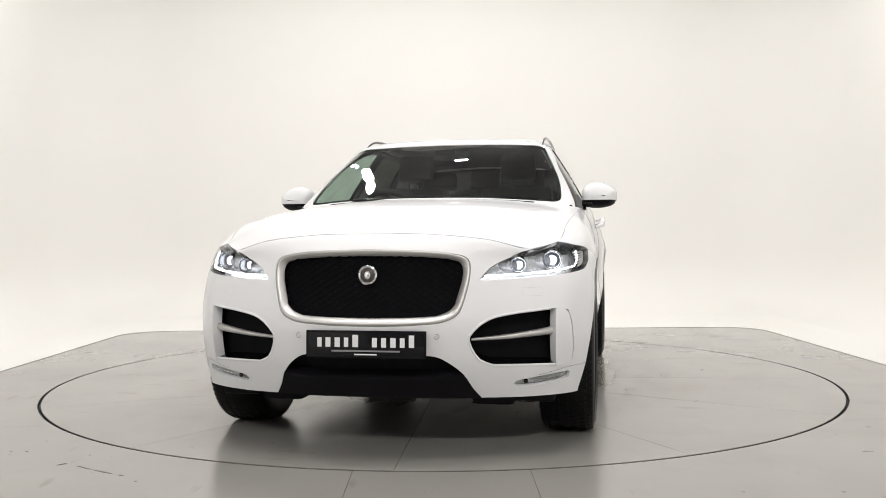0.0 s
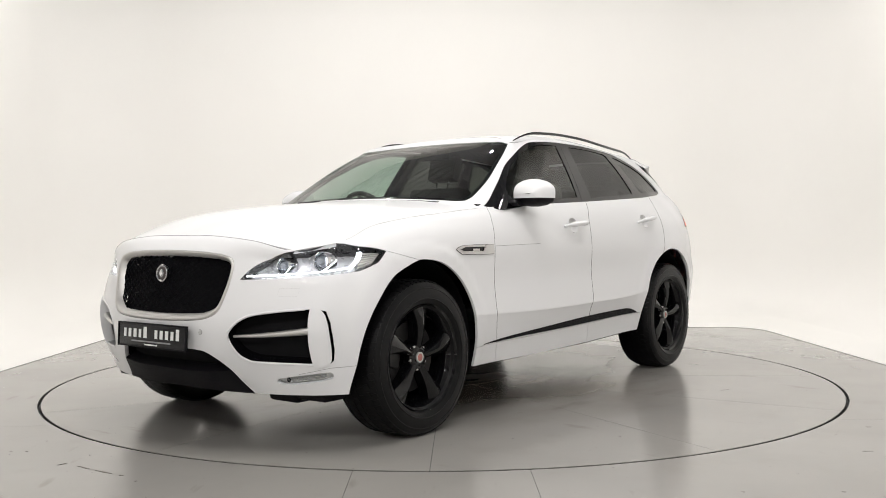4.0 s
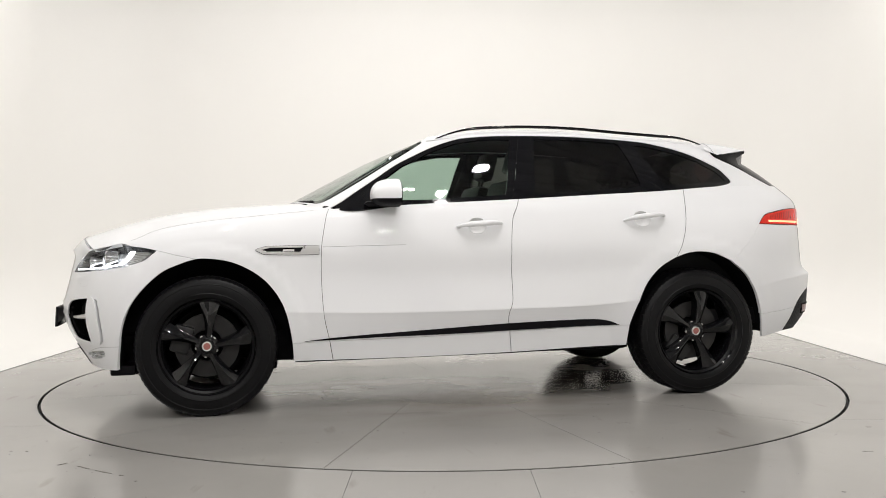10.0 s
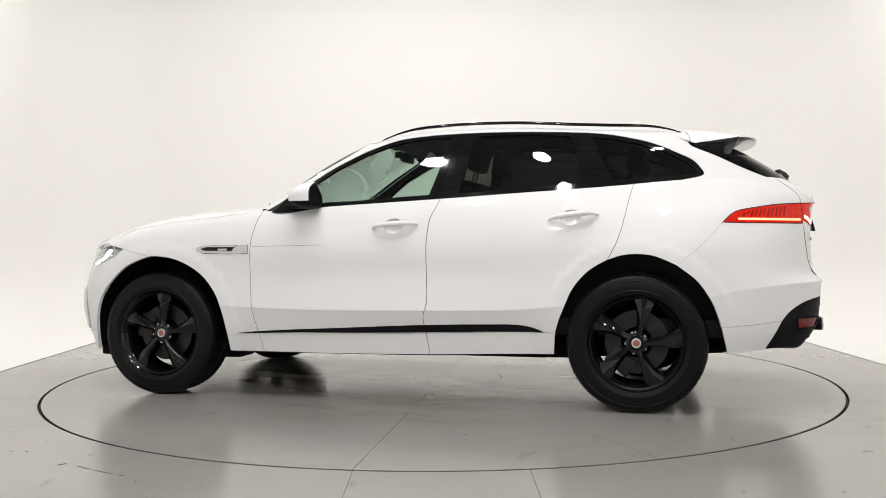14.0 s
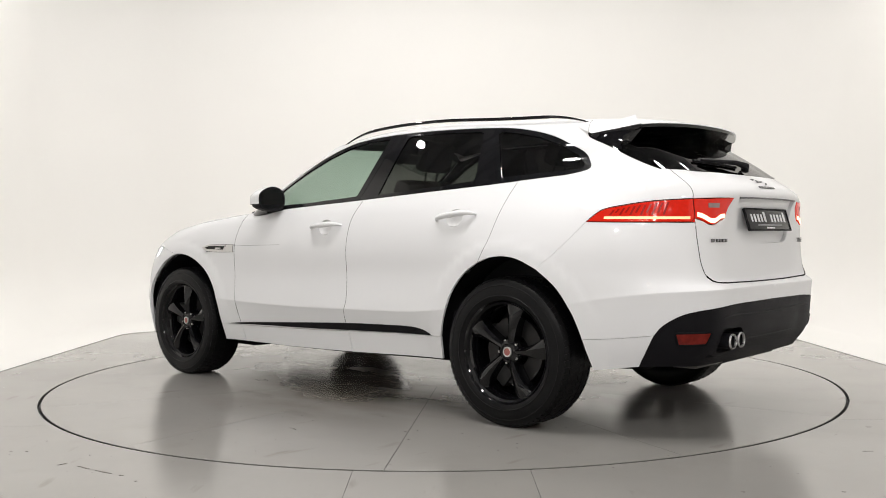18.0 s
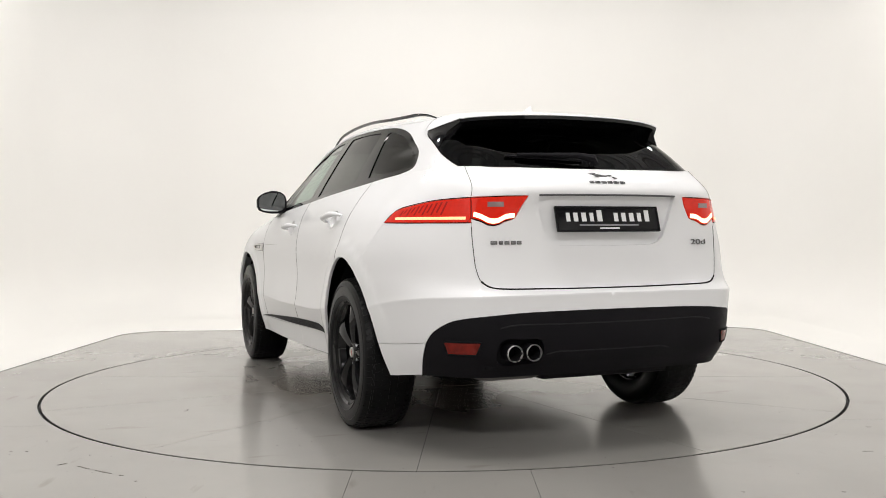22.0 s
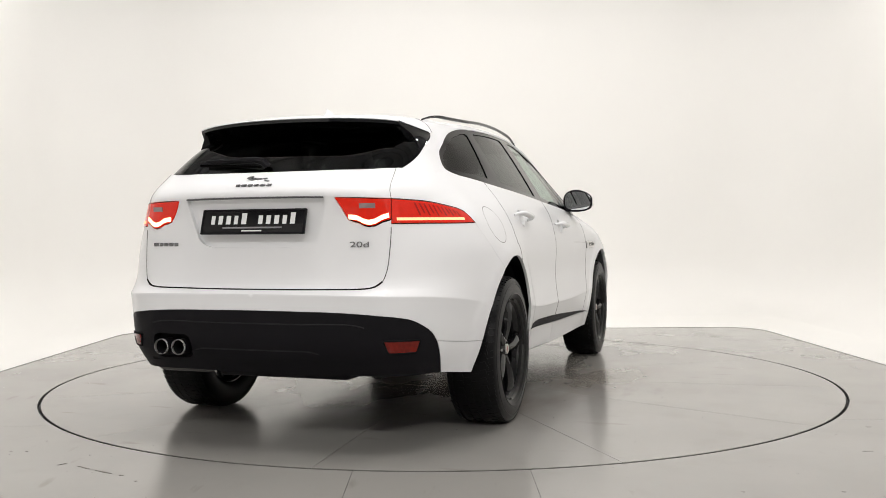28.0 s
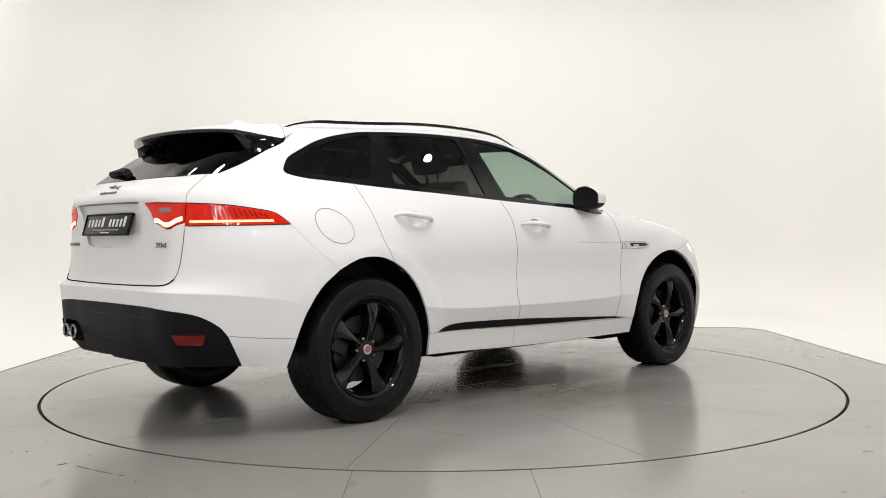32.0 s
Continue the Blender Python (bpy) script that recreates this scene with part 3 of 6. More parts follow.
# ---- the hall ----
def hall():
    """White cove: one sheet from the floor up into the walls, rounded at the corners, with a profiled ceiling and a shutter behind."""
    bm = bmesh.new()
    W, BACK, FRONT, R = 4.75, 5.6, -4.2, 1.3
    plan = [(-W, FRONT), (-W, BACK - R)]
    plan += [(-W + R - R * math.cos(a), BACK - R + R * math.sin(a)) for a in np.linspace(0.1, math.pi / 2, 10)]
    plan += [(W - R + R * math.sin(a), BACK - R + R * math.cos(a)) for a in np.linspace(0, math.pi / 2 - 0.1, 10)]
    plan += [(W, BACK - R), (W, FRONT)]
    cove = [(0.75 * (1 - math.sin(a)), 0.75 * (1 - math.cos(a))) for a in np.linspace(0, math.pi / 2, 12)]
    rows = []
    for inn, z in cove + [(0.0, 2.0), (0.0, CEILING + 0.06)]:
        row = []
        for x, y in plan:
            n = Vector((math.copysign(1, x), 0)) if y <= BACK - R + 1e-6 else (Vector((x - math.copysign(W - R, x), y - (BACK - R))) if abs(x) > W - R else Vector((0, 1)))
            n.normalize()
            row.append(bm.verts.new((x - n.x * inn, y - n.y * inn, z - 0.03)))
        rows.append(row)
    for a, b in zip(rows, rows[1:]):
        for k in range(len(a) - 1):
            bm.faces.new((a[k], a[k + 1], b[k + 1], b[k]))
    bmesh.ops.recalc_face_normals(bm, faces=bm.faces)
    part("wall_cove", bm, WALL_WHITE, None)
    tagged(bpy.data.objects["wall_cove"], "seamless white painted cove wall behind the turntable", "wall", kind="structure")
    bm = bmesh.new()
    slab(bm, [(-W - 0.3, -11.2), (W + 0.3, -11.2), (W + 0.3, BACK + 0.3), (-W - 0.3, BACK + 0.3)], -0.12, -0.03)
    tagged(part("ground", bm, WALL_WHITE, None, smooth=False), "white painted hall floor round the grey platform", "floor", kind="structure")
    # ceiling with trapezoid ribs
    bm = bmesh.new()
    z, pitch = CEILING, 0.32
    y = -11.0
    prof = []
    while y < BACK + 0.3:
        prof += [(y, z), (y + 0.16, z), (y + 0.19, z + 0.07), (y + 0.29, z + 0.07)]
        y += pitch
    a = [bm.verts.new((-W - 0.3, q, h)) for q, h in prof]
    b = [bm.verts.new((W + 0.3, q, h)) for q, h in prof]
    for k in range(len(a) - 1):
        bm.faces.new((a[k], a[k + 1], b[k + 1], b[k]))
    tagged(part("ceiling", bm, CEILING_GREY, None, smooth=False), "grey profiled sheet ceiling of the hall", "ceiling", kind="structure")
    # side walls behind the camera are unseen, kept white to bounce light
    for name, lo, hi in (("wall_south", (-W - 0.3, -11.2, -0.03), (W + 0.3, -11.0, CEILING + 0.1)), ("bounce_wall_west", (-W - 0.3, -11.0, -0.03), (-W - 0.1, FRONT, CEILING + 0.1)), ("bounce_wall_east", (W + 0.1, -11.0, -0.03), (W + 0.3, FRONT, CEILING + 0.1))):
        bm = bmesh.new()
        block(bm, lo, hi)
        tagged(part(name, bm, DARK_WALL if name == "wall_south" else WALL_WHITE, None, smooth=False), "dark shutter wall of the hall behind the camera" if name == "wall_south" else "unseen side wall of the hall, made white to bounce light", "wall", kind="structure")


def highbay(x, y, height, power):
    """A round ceiling lamp, real or added as fill: housing, bright lens, hanging rod."""
    e = tagged(new("ceiling_lamp"), "round white hanging ceiling lamp, switched on, some only added as fill", "lamp", "round lamps under the ceiling")
    e.location = (x, y, height)
    bm = bmesh.new()
    lathe(bm, [(0.0, 0.16), (0.06, 0.16), (0.08, 0.10), (0.115, 0.05), (0.125, 0.012), (0.112, 0.004), (0.108, 0.03), (0.0, 0.03)], Matrix(), 32)
    part("housing", bm, LAMP_BODY, e)
    bm = bmesh.new()
    tube(bm, [(0, 0, 0.16), (0, 0, CEILING - height + 0.01)], 0.012, 8)
    part("rod", bm, LAMP_BODY, e)
    light = bpy.data.lights.new("ceiling_lamp_light", "AREA")
    light.shape, light.size, light.energy, light.color = "DISK", 0.20, power, (1.0, 0.970, 0.943)
    o = new("ceiling_lamp_light", light)
    o.location = (x, y, height - 0.002)


DISC_R = 2.524


def turntable():
    """The turning disc: twelve wedge plates round a middle plate."""
    t = tagged(new("turntable"), "grey painted round turntable of wedge plates under the car", "turntable")
    base = bmesh.new()
    slab(base, [(DISC_R * math.cos(a), DISC_R * math.sin(a)) for a in np.linspace(0, 2 * math.pi, 97)[:-1]], -0.05, -0.004)
    part("base", base, SEAM, t, smooth=False)
    first, half = radians(66), radians(15)
    for k in range(12):
        mid = first + half + k * 2 * half
        bm = bmesh.new()
        def edge(r, sgn):
            return mid + sgn * (half - 0.0014 / r)
        loop = [(r_ * math.cos(a), r_ * math.sin(a)) for r_, a in [(0.40, a) for a in np.linspace(edge(0.40, 1), edge(0.40, -1), 6)] + [(DISC_R, a) for a in np.linspace(edge(DISC_R, -1), edge(DISC_R, 1), 12)]]
        slab(bm, loop, -0.003, 0.0)
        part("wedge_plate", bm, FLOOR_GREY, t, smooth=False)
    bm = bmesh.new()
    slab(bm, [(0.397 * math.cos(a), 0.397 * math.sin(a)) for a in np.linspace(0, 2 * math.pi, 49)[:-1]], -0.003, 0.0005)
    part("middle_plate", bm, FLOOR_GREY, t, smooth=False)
    dabs(t, [(-.526, 1.752, .018, 20), (-.548, 1.751, .010, 60), (-.565, 1.755, .012, 10), (-.579, 1.766, .014, 80), (.731, 1.605, .012, 0), (.694, 1.619, .016, 30), (1.01, 1.826, .012, 0), (-1.163, 1.56, .016, 50), (-1.439, 1.958, .014, 15), (-1.031, 1.439, .02, 70), (.3, -1.1, .02, 40), (.9, -.6, .03, 10), (-.4, -1.5, .016, 5)])
    return t


def dabs(parent, marks):
    """Small dark chips and scuffs on the floor: x, y, length, turn."""
    rng = random.Random(4)
    for x, y, size, turn in marks:
        bm = bmesh.new()
        n = 9
        loop = []
        for k in range(n):
            a = 2 * math.pi * k / n
            q = Vector((size / 2 * math.cos(a) * rng.uniform(.7, 1.1), min(size * .22, .005) * math.sin(a) * rng.uniform(.6, 1.3), 0))
            q.rotate(Euler((0, 0, radians(turn))))
            loop.append((x + q.x, y + q.y))
        slab(bm, loop, 0.0, 0.0012)
        part("floor_mark", bm, FLOOR_MARK, parent, smooth=False)


def platform():
    """The fixed grey platform round the disc, with rounded far corners, in panels."""
    e = tagged(new("platform"), "grey painted fixed platform of joined panels round the turntable", "platform", kind="structure")
    S, R = 3.21, 0.42
    inner = DISC_R + 0.017
    def outer(a):
        c, s = math.cos(a), math.sin(a)
        k = min(S / max(abs(c), 1e-9), (3.20 if s > 0 else 6.8) / max(abs(s), 1e-9))
        x, y = c * k, s * k
        if s > 0:
            qx, qy = S - R, 3.20 - R
            if abs(x) > qx and y > qy:
                lo, hi = 0.0, k
                for _ in range(30):
                    m = (lo + hi) / 2
                    if math.hypot(abs(c * m) - qx, s * m - qy) > R and abs(c * m) > qx and s * m > qy:
                        hi = m
                    else:
                        lo = m
                x, y = c * lo, s * lo
        return x, y
    cuts = [math.atan2(y, x) % (2 * math.pi) for x, y in ((2.01, -1.555), (2.45, 1.52), (0.4, 2.5), (-0.4, 2.5), (-2.45, 1.52), (-2.0, -1.565), (-0.388, -2.6), (0.366, -2.6))]
    cuts.sort()
    for a, b in zip(cuts, cuts[1:] + [cuts[0] + 2 * math.pi]):
        ts = np.linspace(a, b, max(8, int((b - a) / 0.04)))
        bm = bmesh.new()
        g = 0.0012
        inn = [(inner * math.cos(t), inner * math.sin(t)) for t in ts]
        # each joint runs straight out along x or y, as the plates are cut
        out = []
        for t in ts:
            out.append(outer(t))
        def straight(p, t):
            return (p[0], outer(t)[1]) if abs(p[1]) > 2.2 else (math.copysign(S, p[0]), p[1])
        out[0], out[-1] = straight(inn[0], ts[0]), straight(inn[-1], ts[-1])
        loop = np.array(inn[::-1] + out)
        loop = grown(loop, -g)
        slab(bm, [tuple(q) for q in loop], -0.03, 0.0)
        part("floor_panel", bm, FLOOR_GREY, e, smooth=False)
    bm = bmesh.new()
    ts = np.linspace(0, 2 * math.pi, 181)[:-1]
    flat_ring(bm, [(1.0025 * outer(t)[0], 1.0025 * outer(t)[1]) for t in ts], [(0.999 * outer(t)[0], 0.999 * outer(t)[1]) for t in ts], -0.03, 0.002)
    part("edge_strip", bm, EDGE_METAL, e, "dark metal edge strip", smooth=False)
    bm = bmesh.new()
    flat_ring(bm, [(2.75 * math.cos(t), 2.75 * math.sin(t)) for t in ts], [(2.2 * math.cos(t), 2.2 * math.sin(t)) for t in ts], -0.029, -0.025)
    part("gap_channel", bm, SEAM, e, smooth=False)
    bm = bmesh.new()
    lathe(bm, [(inner - 0.0012, -0.03), (inner - 0.0012, -0.0015)], Matrix(), 181)
    part("gap_wall", bm, SEAM, e, smooth=False)
    dabs(e, [(-1.51, -2.43, .10, -34), (-1.405, -2.502, .11, -32), (-1.31, -2.56, .03, -30), (-1.627, -2.369, .045, 50), (-1.954, -2.133, .016, 0), (-1.884, -2.135, .014, 20), (-1.886, -1.918, .014, 0), (-1.568, -2.209, .014, 0), (-1.22, -2.65, .014, 0), (1.865, -2.241, .05, 0), (1.871, -1.908, .014, 0), (2.105, -1.735, .03, 0), (1.486, -2.874, .02, 0), (1.113, -2.864, .016, 0)])
    return e


# ---- the car ----
def s(x, z): return ("s", x, z)
def f(y, z): return ("f", y, z)
def r(y, z): return ("r", y, z)


car = tagged(new("car"), "white five-door SUV with black wheels, lamps lit, parked on the turntable", "car")

# shared edges of the panels
hl_upper = line(LOWER, [f(.478, .772), f(.52, .822), f(.60, .864), ("top", .69, "f")], smooth=False)
hl_over = line(LOWER, [("top", .69, "f"), ("top", 1.97, "s"), ("top", 1.93, "s"), ("top", 1.885, "s")], smooth=False)
hl_back = line(LOWER, [("top", 1.885, "s"), s(1.83, .921), s(1.77, .912), s(1.69, .894)])
hl_lower = line(LOWER, [s(1.69, .894), s(1.748, .845), s(1.853, .808), s(1.96, .792), f(.733, .783), f(.60, .775), f(.478, .772)], smooth=False)
HL = ring(hl_upper, hl_over, hl_back, hl_lower)
split_front = line(LOWER, [s(1.69, .894), s(1.60, .872), s(1.49, .848)])
arch_f_front = line(LOWER, [s(1.49, .848), s(1.56, .826), s(1.669, .776), s(1.768, .683), s(1.839, .58), s(1.876, .47), s(1.887, .383), ("low", 1.90, "s")])
arch_f_back = line(LOWER, [s(1.49, .848), s(1.447, .850), s(1.317, .832), s(1.187, .772), s(1.095, .69), s(1.028, .58), s(.996, .464), s(.982, .378)])
arch_f_foot = line(LOWER, [s(.982, .378), ("low", .975, "s")])
sill_a = line(LOWER, [s(.982, .378), s(.777, .383)])
sill_b = line(LOWER, [s(.777, .383), s(-.262, .408)])
sill_c = line(LOWER, [s(-.262, .408), s(-1.001, .424)])
door_a = line(LOWER, [("top", .77, "s"), s(.783, 1.09), s(.806, .994), s(.82, .90), s(.821, .702), s(.806, .509), s(.777, .383)])
door_a_foot = line(LOWER, [s(.777, .383), ("low", .757, "s")])
door_b = line(LOWER, [("top", -.338, "s"), s(-.315, 1.12), s(-.287, 1.06), s(-.272, .94), s(-.27, .764), s(-.272, .58), s(-.256, .53), s(-.25, .48), s(-.262, .408)])
door_b_foot = line(LOWER, [s(-.262, .408), ("low", -.275, "s")])
door_c = line(LOWER, [("top", -1.42, "s"), s(-1.405, 1.18), s(-1.366, 1.01), s(-1.335, .917), s(-1.288, .826)])
arch_r_front = line(LOWER, [s(-1.288, .826), s(-1.18, .76), s(-1.088, .647), s(-1.03, .513), s(-1.001, .424)])
arch_r_foot = line(LOWER, [s(-1.001, .424), ("low", -.992, "s")])
arch_r_top = line(LOWER, [s(-1.288, .826), s(-1.36, .85), s(-1.437, .858), s(-1.53, .848), s(-1.652, .797)])
arch_r_back = line(LOWER, [s(-1.652, .797), s(-1.757, .712), s(-1.826, .61), s(-1.868, .505), s(-1.878, .468)])
arch_r_heel = line(LOWER, [s(-1.878, .468), s(-1.897, .38), ("low", -1.908, "s")])
crease_rear = line(LOWER, [s(-1.652, .797), s(-1.885, 1.023)])
tail_over = line(LOWER, [s(-1.885, 1.023), s(-1.945, 1.078), s(-2.04, 1.10), s(-2.15, 1.117), r(.622, 1.127)])
tail_under = line(LOWER, [s(-1.885, 1.023), s(-2.05, 1.019), s(-2.2, 1.017), r(.627, 1.015)])
gate_up = line(LOWER, [r(.622, 1.127), r(.61, 1.18), ("top", .595, "r")])
gate_lamp = line(LOWER, [r(.622, 1.127), r(.627, 1.015)])
gate_side = line(LOWER, [r(.627, 1.015), r(.624, .90), r(.617, .82), r(.60, .765), r(.565, .741), r(.52, .734), r(.25, .729), r(0, .728)])
lamp_in = line(LOWER, [r(.622, 1.127), r(.50, 1.13), r(.394, 1.131), r(.433, 1.061), r(.450, 1.034), r(.474, 1.026), r(.496, 1.021), r(.516, 1.009), r(.540, 1.003), r(.566, 1.006), r(.594, 1.022), r(.627, 1.034)], smooth=False)
sill_d = line(LOWER, [s(-1.878, .468), s(-2.02, .478), s(-2.19, .497)])
black_a = line(LOWER, [s(-2.19, .497), s(-2.162, .44), ("low", -2.105, "s")])
black_b = line(LOWER, [s(-2.19, .497), s(-2.222, .538), r(.732, .588), r(.68, .608), r(.60, .619), r(.46, .629), r(.2, .634), r(0, .635)])


def low(*xs):
    return line(LOWER, [("low", x, k) for x, k in xs], smooth=False)


def top(*xs):
    return line(LOWER, [("top", x, k) for x, k in xs], smooth=False)


def rev(a):
    return a[::-1]


FOG = ring(line(LOWER, [f(.81, .645), f(.60, .622), f(.53, .606), f(.475, .572), f(.442, .535), f(.440, .508), f(.452, .47), f(.478, .428), f(.53, .404)]), line(LOWER, [f(.53, .404), f(.79, .398), f(.842, .397), f(.858, .414)], smooth=False), line(LOWER, [f(.858, .414), f(.8655, .46), f(.8655, .52), f(.860, .583), f(.845, .633), f(.81, .645)], smooth=False))
GRILLE_EDGE = line(LOWER, [f(0, .577), f(.20, .583), f(.343, .60), f(.395, .632), f(.42, .70), f(.437, .784), f(.437, .84), f(.42, .868), f(.36, .886), f(.2, .90), f(0, .905)])
GRILLE_IN = line(LOWER, [f(0, .613), f(.20, .618), f(.33, .632), f(.375, .66), f(.396, .72), f(.412, .785), f(.412, .835), f(.398, .855), f(.34, .871), f(.2, .884), f(0, .889)])
CHIN = line(LOWER, [f(0, .452), f(.26, .45), f(.31, .44), f(.405, .362), f(.436, .30), ("low", .47, "f")])
LOW_FOG = line(LOWER, [f(.612, .313), f(.625, .328), f(.70, .341), f(.80, .357), f(.842, .362), f(.848, .352), f(.842, .334), f(.80, .319), f(.70, .303), f(.63, .300)], closed=True, smooth=False)

# nose
u0 = line(LOWER, [("uv", 0, spot(LOWER, f(0, .905))[1]), ("uv", 0, LOWER.vmax)])
hood_lead = line(LOWER, [("uv", 0, LOWER.vmax), ("top", .27, "f"), ("top", .5, "f"), ("top", .655, "f")], smooth=False)
bumper_loop = ring(line(LOWER, [f(0, .452), f(0, .577)]), GRILLE_EDGE, u0, hood_lead, top((.655, "f"), (.69, "f")), rev(hl_upper), rev(hl_lower), split_front, arch_f_front,
                   low((1.90, "s"), (1.95, "s"), (.82, "f"), (.66, "f"), (.47, "f")), rev(CHIN))
front_bumper = skin_part("front_bumper", both(sheet(LOWER, bumper_loop, [FOG, LOW_FOG], gap=0.0012, skirt=0.02)), WHITE_PAINT, car, "white painted front bumper")
fender_loop = ring(hl_back, split_front, arch_f_back, sill_a, rev(door_a), top((.77, "s"), (1.1, "s"), (1.437, "s"), (1.68, "s"), (1.885, "s")))
pair("front_wing", sheet(LOWER, fender_loop, gap=0.0010), WHITE_PAINT, car)
pair("wing_foot", sheet(LOWER, ring(rev(arch_f_foot), sill_a, door_a_foot, low((.757, "s"), (.975, "s")))), WHITE_PAINT, car)
# bonnet
hood = both(sheet(HOOD, ring(*[line(HOOD, [("uv", a * HOOD.umax, b * HOOD.vmax), ("uv", c * HOOD.umax, d * HOOD.vmax)]) for a, b, c, d in ((0, 0, 1, 0), (1, 0, 1, 1), (1, 1, 0, 1), (0, 1, 0, 0))]), gap=0.0010, skirt=0.02))
skin_part("bonnet", hood, WHITE_PAINT, car)
# doors, each with a scoop behind its handle
HANDLES = (((.05, -.215), (1.012, 1.030)), ((-.97, -1.235), (1.044, 1.072)))


def cup_of(xs, zs):
    cx, cz = (xs[0] + xs[1]) / 2 + .012, (zs[0] + zs[1]) / 2
    return line(LOWER, [s(cx + .052 * math.copysign(abs(math.cos(a))**.8, math.cos(a)), cz - .002 + .043 * math.sin(a)) for a in np.linspace(0, 2 * math.pi, 21)[:-1]], closed=True)


CUPS = [cup_of(*h) for h in HANDLES]
front_doors = pair("front_door", sheet(LOWER, ring(rev(sill_b), rev(door_a), top((.77, "s"), (.3, "s"), (-.338, "s")), door_b), [CUPS[0]]), WHITE_PAINT, car)
front_feet = pair("front_door_foot", sheet(LOWER, ring(rev(sill_b), door_a_foot, low((.757, "s"), (.3, "s"), (-.275, "s")), rev(door_b_foot))), WHITE_PAINT, car)
rear_doors = pair("rear_door", sheet(LOWER, ring(rev(sill_c), rev(door_b), top((-.338, "s"), (-.85, "s"), (-1.42, "s")), door_c, arch_r_front), [CUPS[1]]), WHITE_PAINT, car)
rear_feet = pair("rear_door_foot", sheet(LOWER, ring(rev(sill_c), door_b_foot, low((-.275, "s"), (-.992, "s")), rev(arch_r_foot))), WHITE_PAINT, car)
# quarter and tail
quarter_loop = ring(rev(arch_r_top), rev(door_c), top((-1.42, "s"), (-1.7, "s"), (-1.9, "s"), (-2.08, "s"), (.595, "r")), rev(gate_up), rev(tail_over), rev(crease_rear))
pair("rear_quarter", sheet(LOWER, quarter_loop, gap=0.0005), WHITE_PAINT, car)
rear_bumper_loop = ring(crease_rear, tail_under, gate_side, line(LOWER, [r(0, .728), r(0, .635)]), rev(black_b), rev(sill_d), rev(arch_r_back))
rear_bumper = skin_part("rear_bumper", both(sheet(LOWER, rear_bumper_loop, gap=0.0005, skirt=0.02)), WHITE_PAINT, car, "white painted rear bumper")
pair("rear_bumper_corner", sheet(LOWER, ring(sill_d, black_a, low((-2.105, "s"), (-1.908, "s")), rev(arch_r_heel))), WHITE_PAINT, car)
# tailgate with the plate recess
RECESS = line(LOWER, [r(0, 1.138), r(.346, 1.136), r(.343, 1.09), r(.327, 1.03), r(.30, .955), r(.275, .93), r(.235, .918), r(0, .914)], smooth=False)
gate_loop = ring(line(LOWER, [r(0, .728), r(0, .914)]), rev(RECESS), line(LOWER, [r(0, 1.138), ("top", 0.0, "r")]), top((0.0, "r"), (.3, "r"), (.56, "r"), (.595, "r")), rev(gate_up), lamp_in, line(LOWER, [r(.627, 1.034), r(.627, 1.015)]), gate_side)
tailgate = skin_part("tailgate", both(sheet(LOWER, gate_loop, gap=0.0015, skirt=0.02)), WHITE_PAINT, car)
rec_loop = ring(RECESS, line(LOWER, [r(0, .914), r(0, 1.138)]))
skin_part("plate_recess", both(sheet(LOWER, grown(rec_loop, 0.012), gap=0, skirt=0, lift=-0.018)), WHITE_PAINT, tailgate)
# dark rod paints the shade line under the recess lip
bm = bmesh.new()
tube(bm, [tuple(q) for q in loft(LOWER, line(LOWER, [r(.345, 1.134), r(.2, 1.136), r(0, 1.137)]), 0.0)] + [(q[0], -q[1], q[2]) for q in loft(LOWER, line(LOWER, [r(.345, 1.134), r(.2, 1.136), r(0, 1.137)]), 0.0)[::-1][1:]], 0.0045, 8)
part("recess_lip_shade", bm, LIP_SHADE, tailgate, "dark rod for the shade under the lip over the plate")
# black valance below the tail
valance_loop = ring(black_b, line(LOWER, [r(0, .635), ("low", 0.0, "r")]), low((0.0, "r"), (.35, "r"), (.62, "r"), (-2.17, "s"), (-2.105, "s")), rev(black_a))
EXH = line(LOWER, [r(.525, .511), r(.43, .515), r(.345, .508), r(.330, .46), r(.345, .413), r(.43, .404), r(.525, .408), r(.543, .46)], closed=True)
half_plain = sheet(LOWER, valance_loop, gap=0.001, skirt=0.03)
half_hole = sheet(LOWER, valance_loop, [EXH], gap=0.001, skirt=0.05)
valance = skin_part("rear_valance", join(half_hole, other(half_plain)), BLACK_PLASTIC, car, "black grained plastic lower bumper")

# ---- glasshouse ----
ws_low = line(UPPER, [f(0, 1.178), f(.42, 1.170), f(.60, 1.159), f(.69, 1.152)])
ws_side = line(UPPER, [f(.69, 1.152), f(.728, 1.154), f(.744, 1.172), f(.743, 1.21), f(.724, 1.29), f(.694, 1.36), f(.654, 1.44), f(.61, 1.52)])
ws_top = line(UPPER, [f(.61, 1.52), f(.54, 1.538), f(.28, 1.551), f(0, 1.554)])
skin_part("windscreen", both(sheet(UPPER, ring(ws_low, ws_side, ws_top, line(UPPER, [f(0, 1.554), f(0, 1.178)])), gap=0.001, skirt=0.004, lift=-0.002)), FRONT_GLASS, car, "tinted windscreen glass").visible_shadow = False
ws_loop = ring(ws_low, ws_side, ws_top)
ws_in = grown(ws_loop, -0.022)
ws_in[[0, -1], 0] = 0.0
border = [loft(UPPER, ws_loop, -0.0045), loft(UPPER, ws_in, -0.0045)]
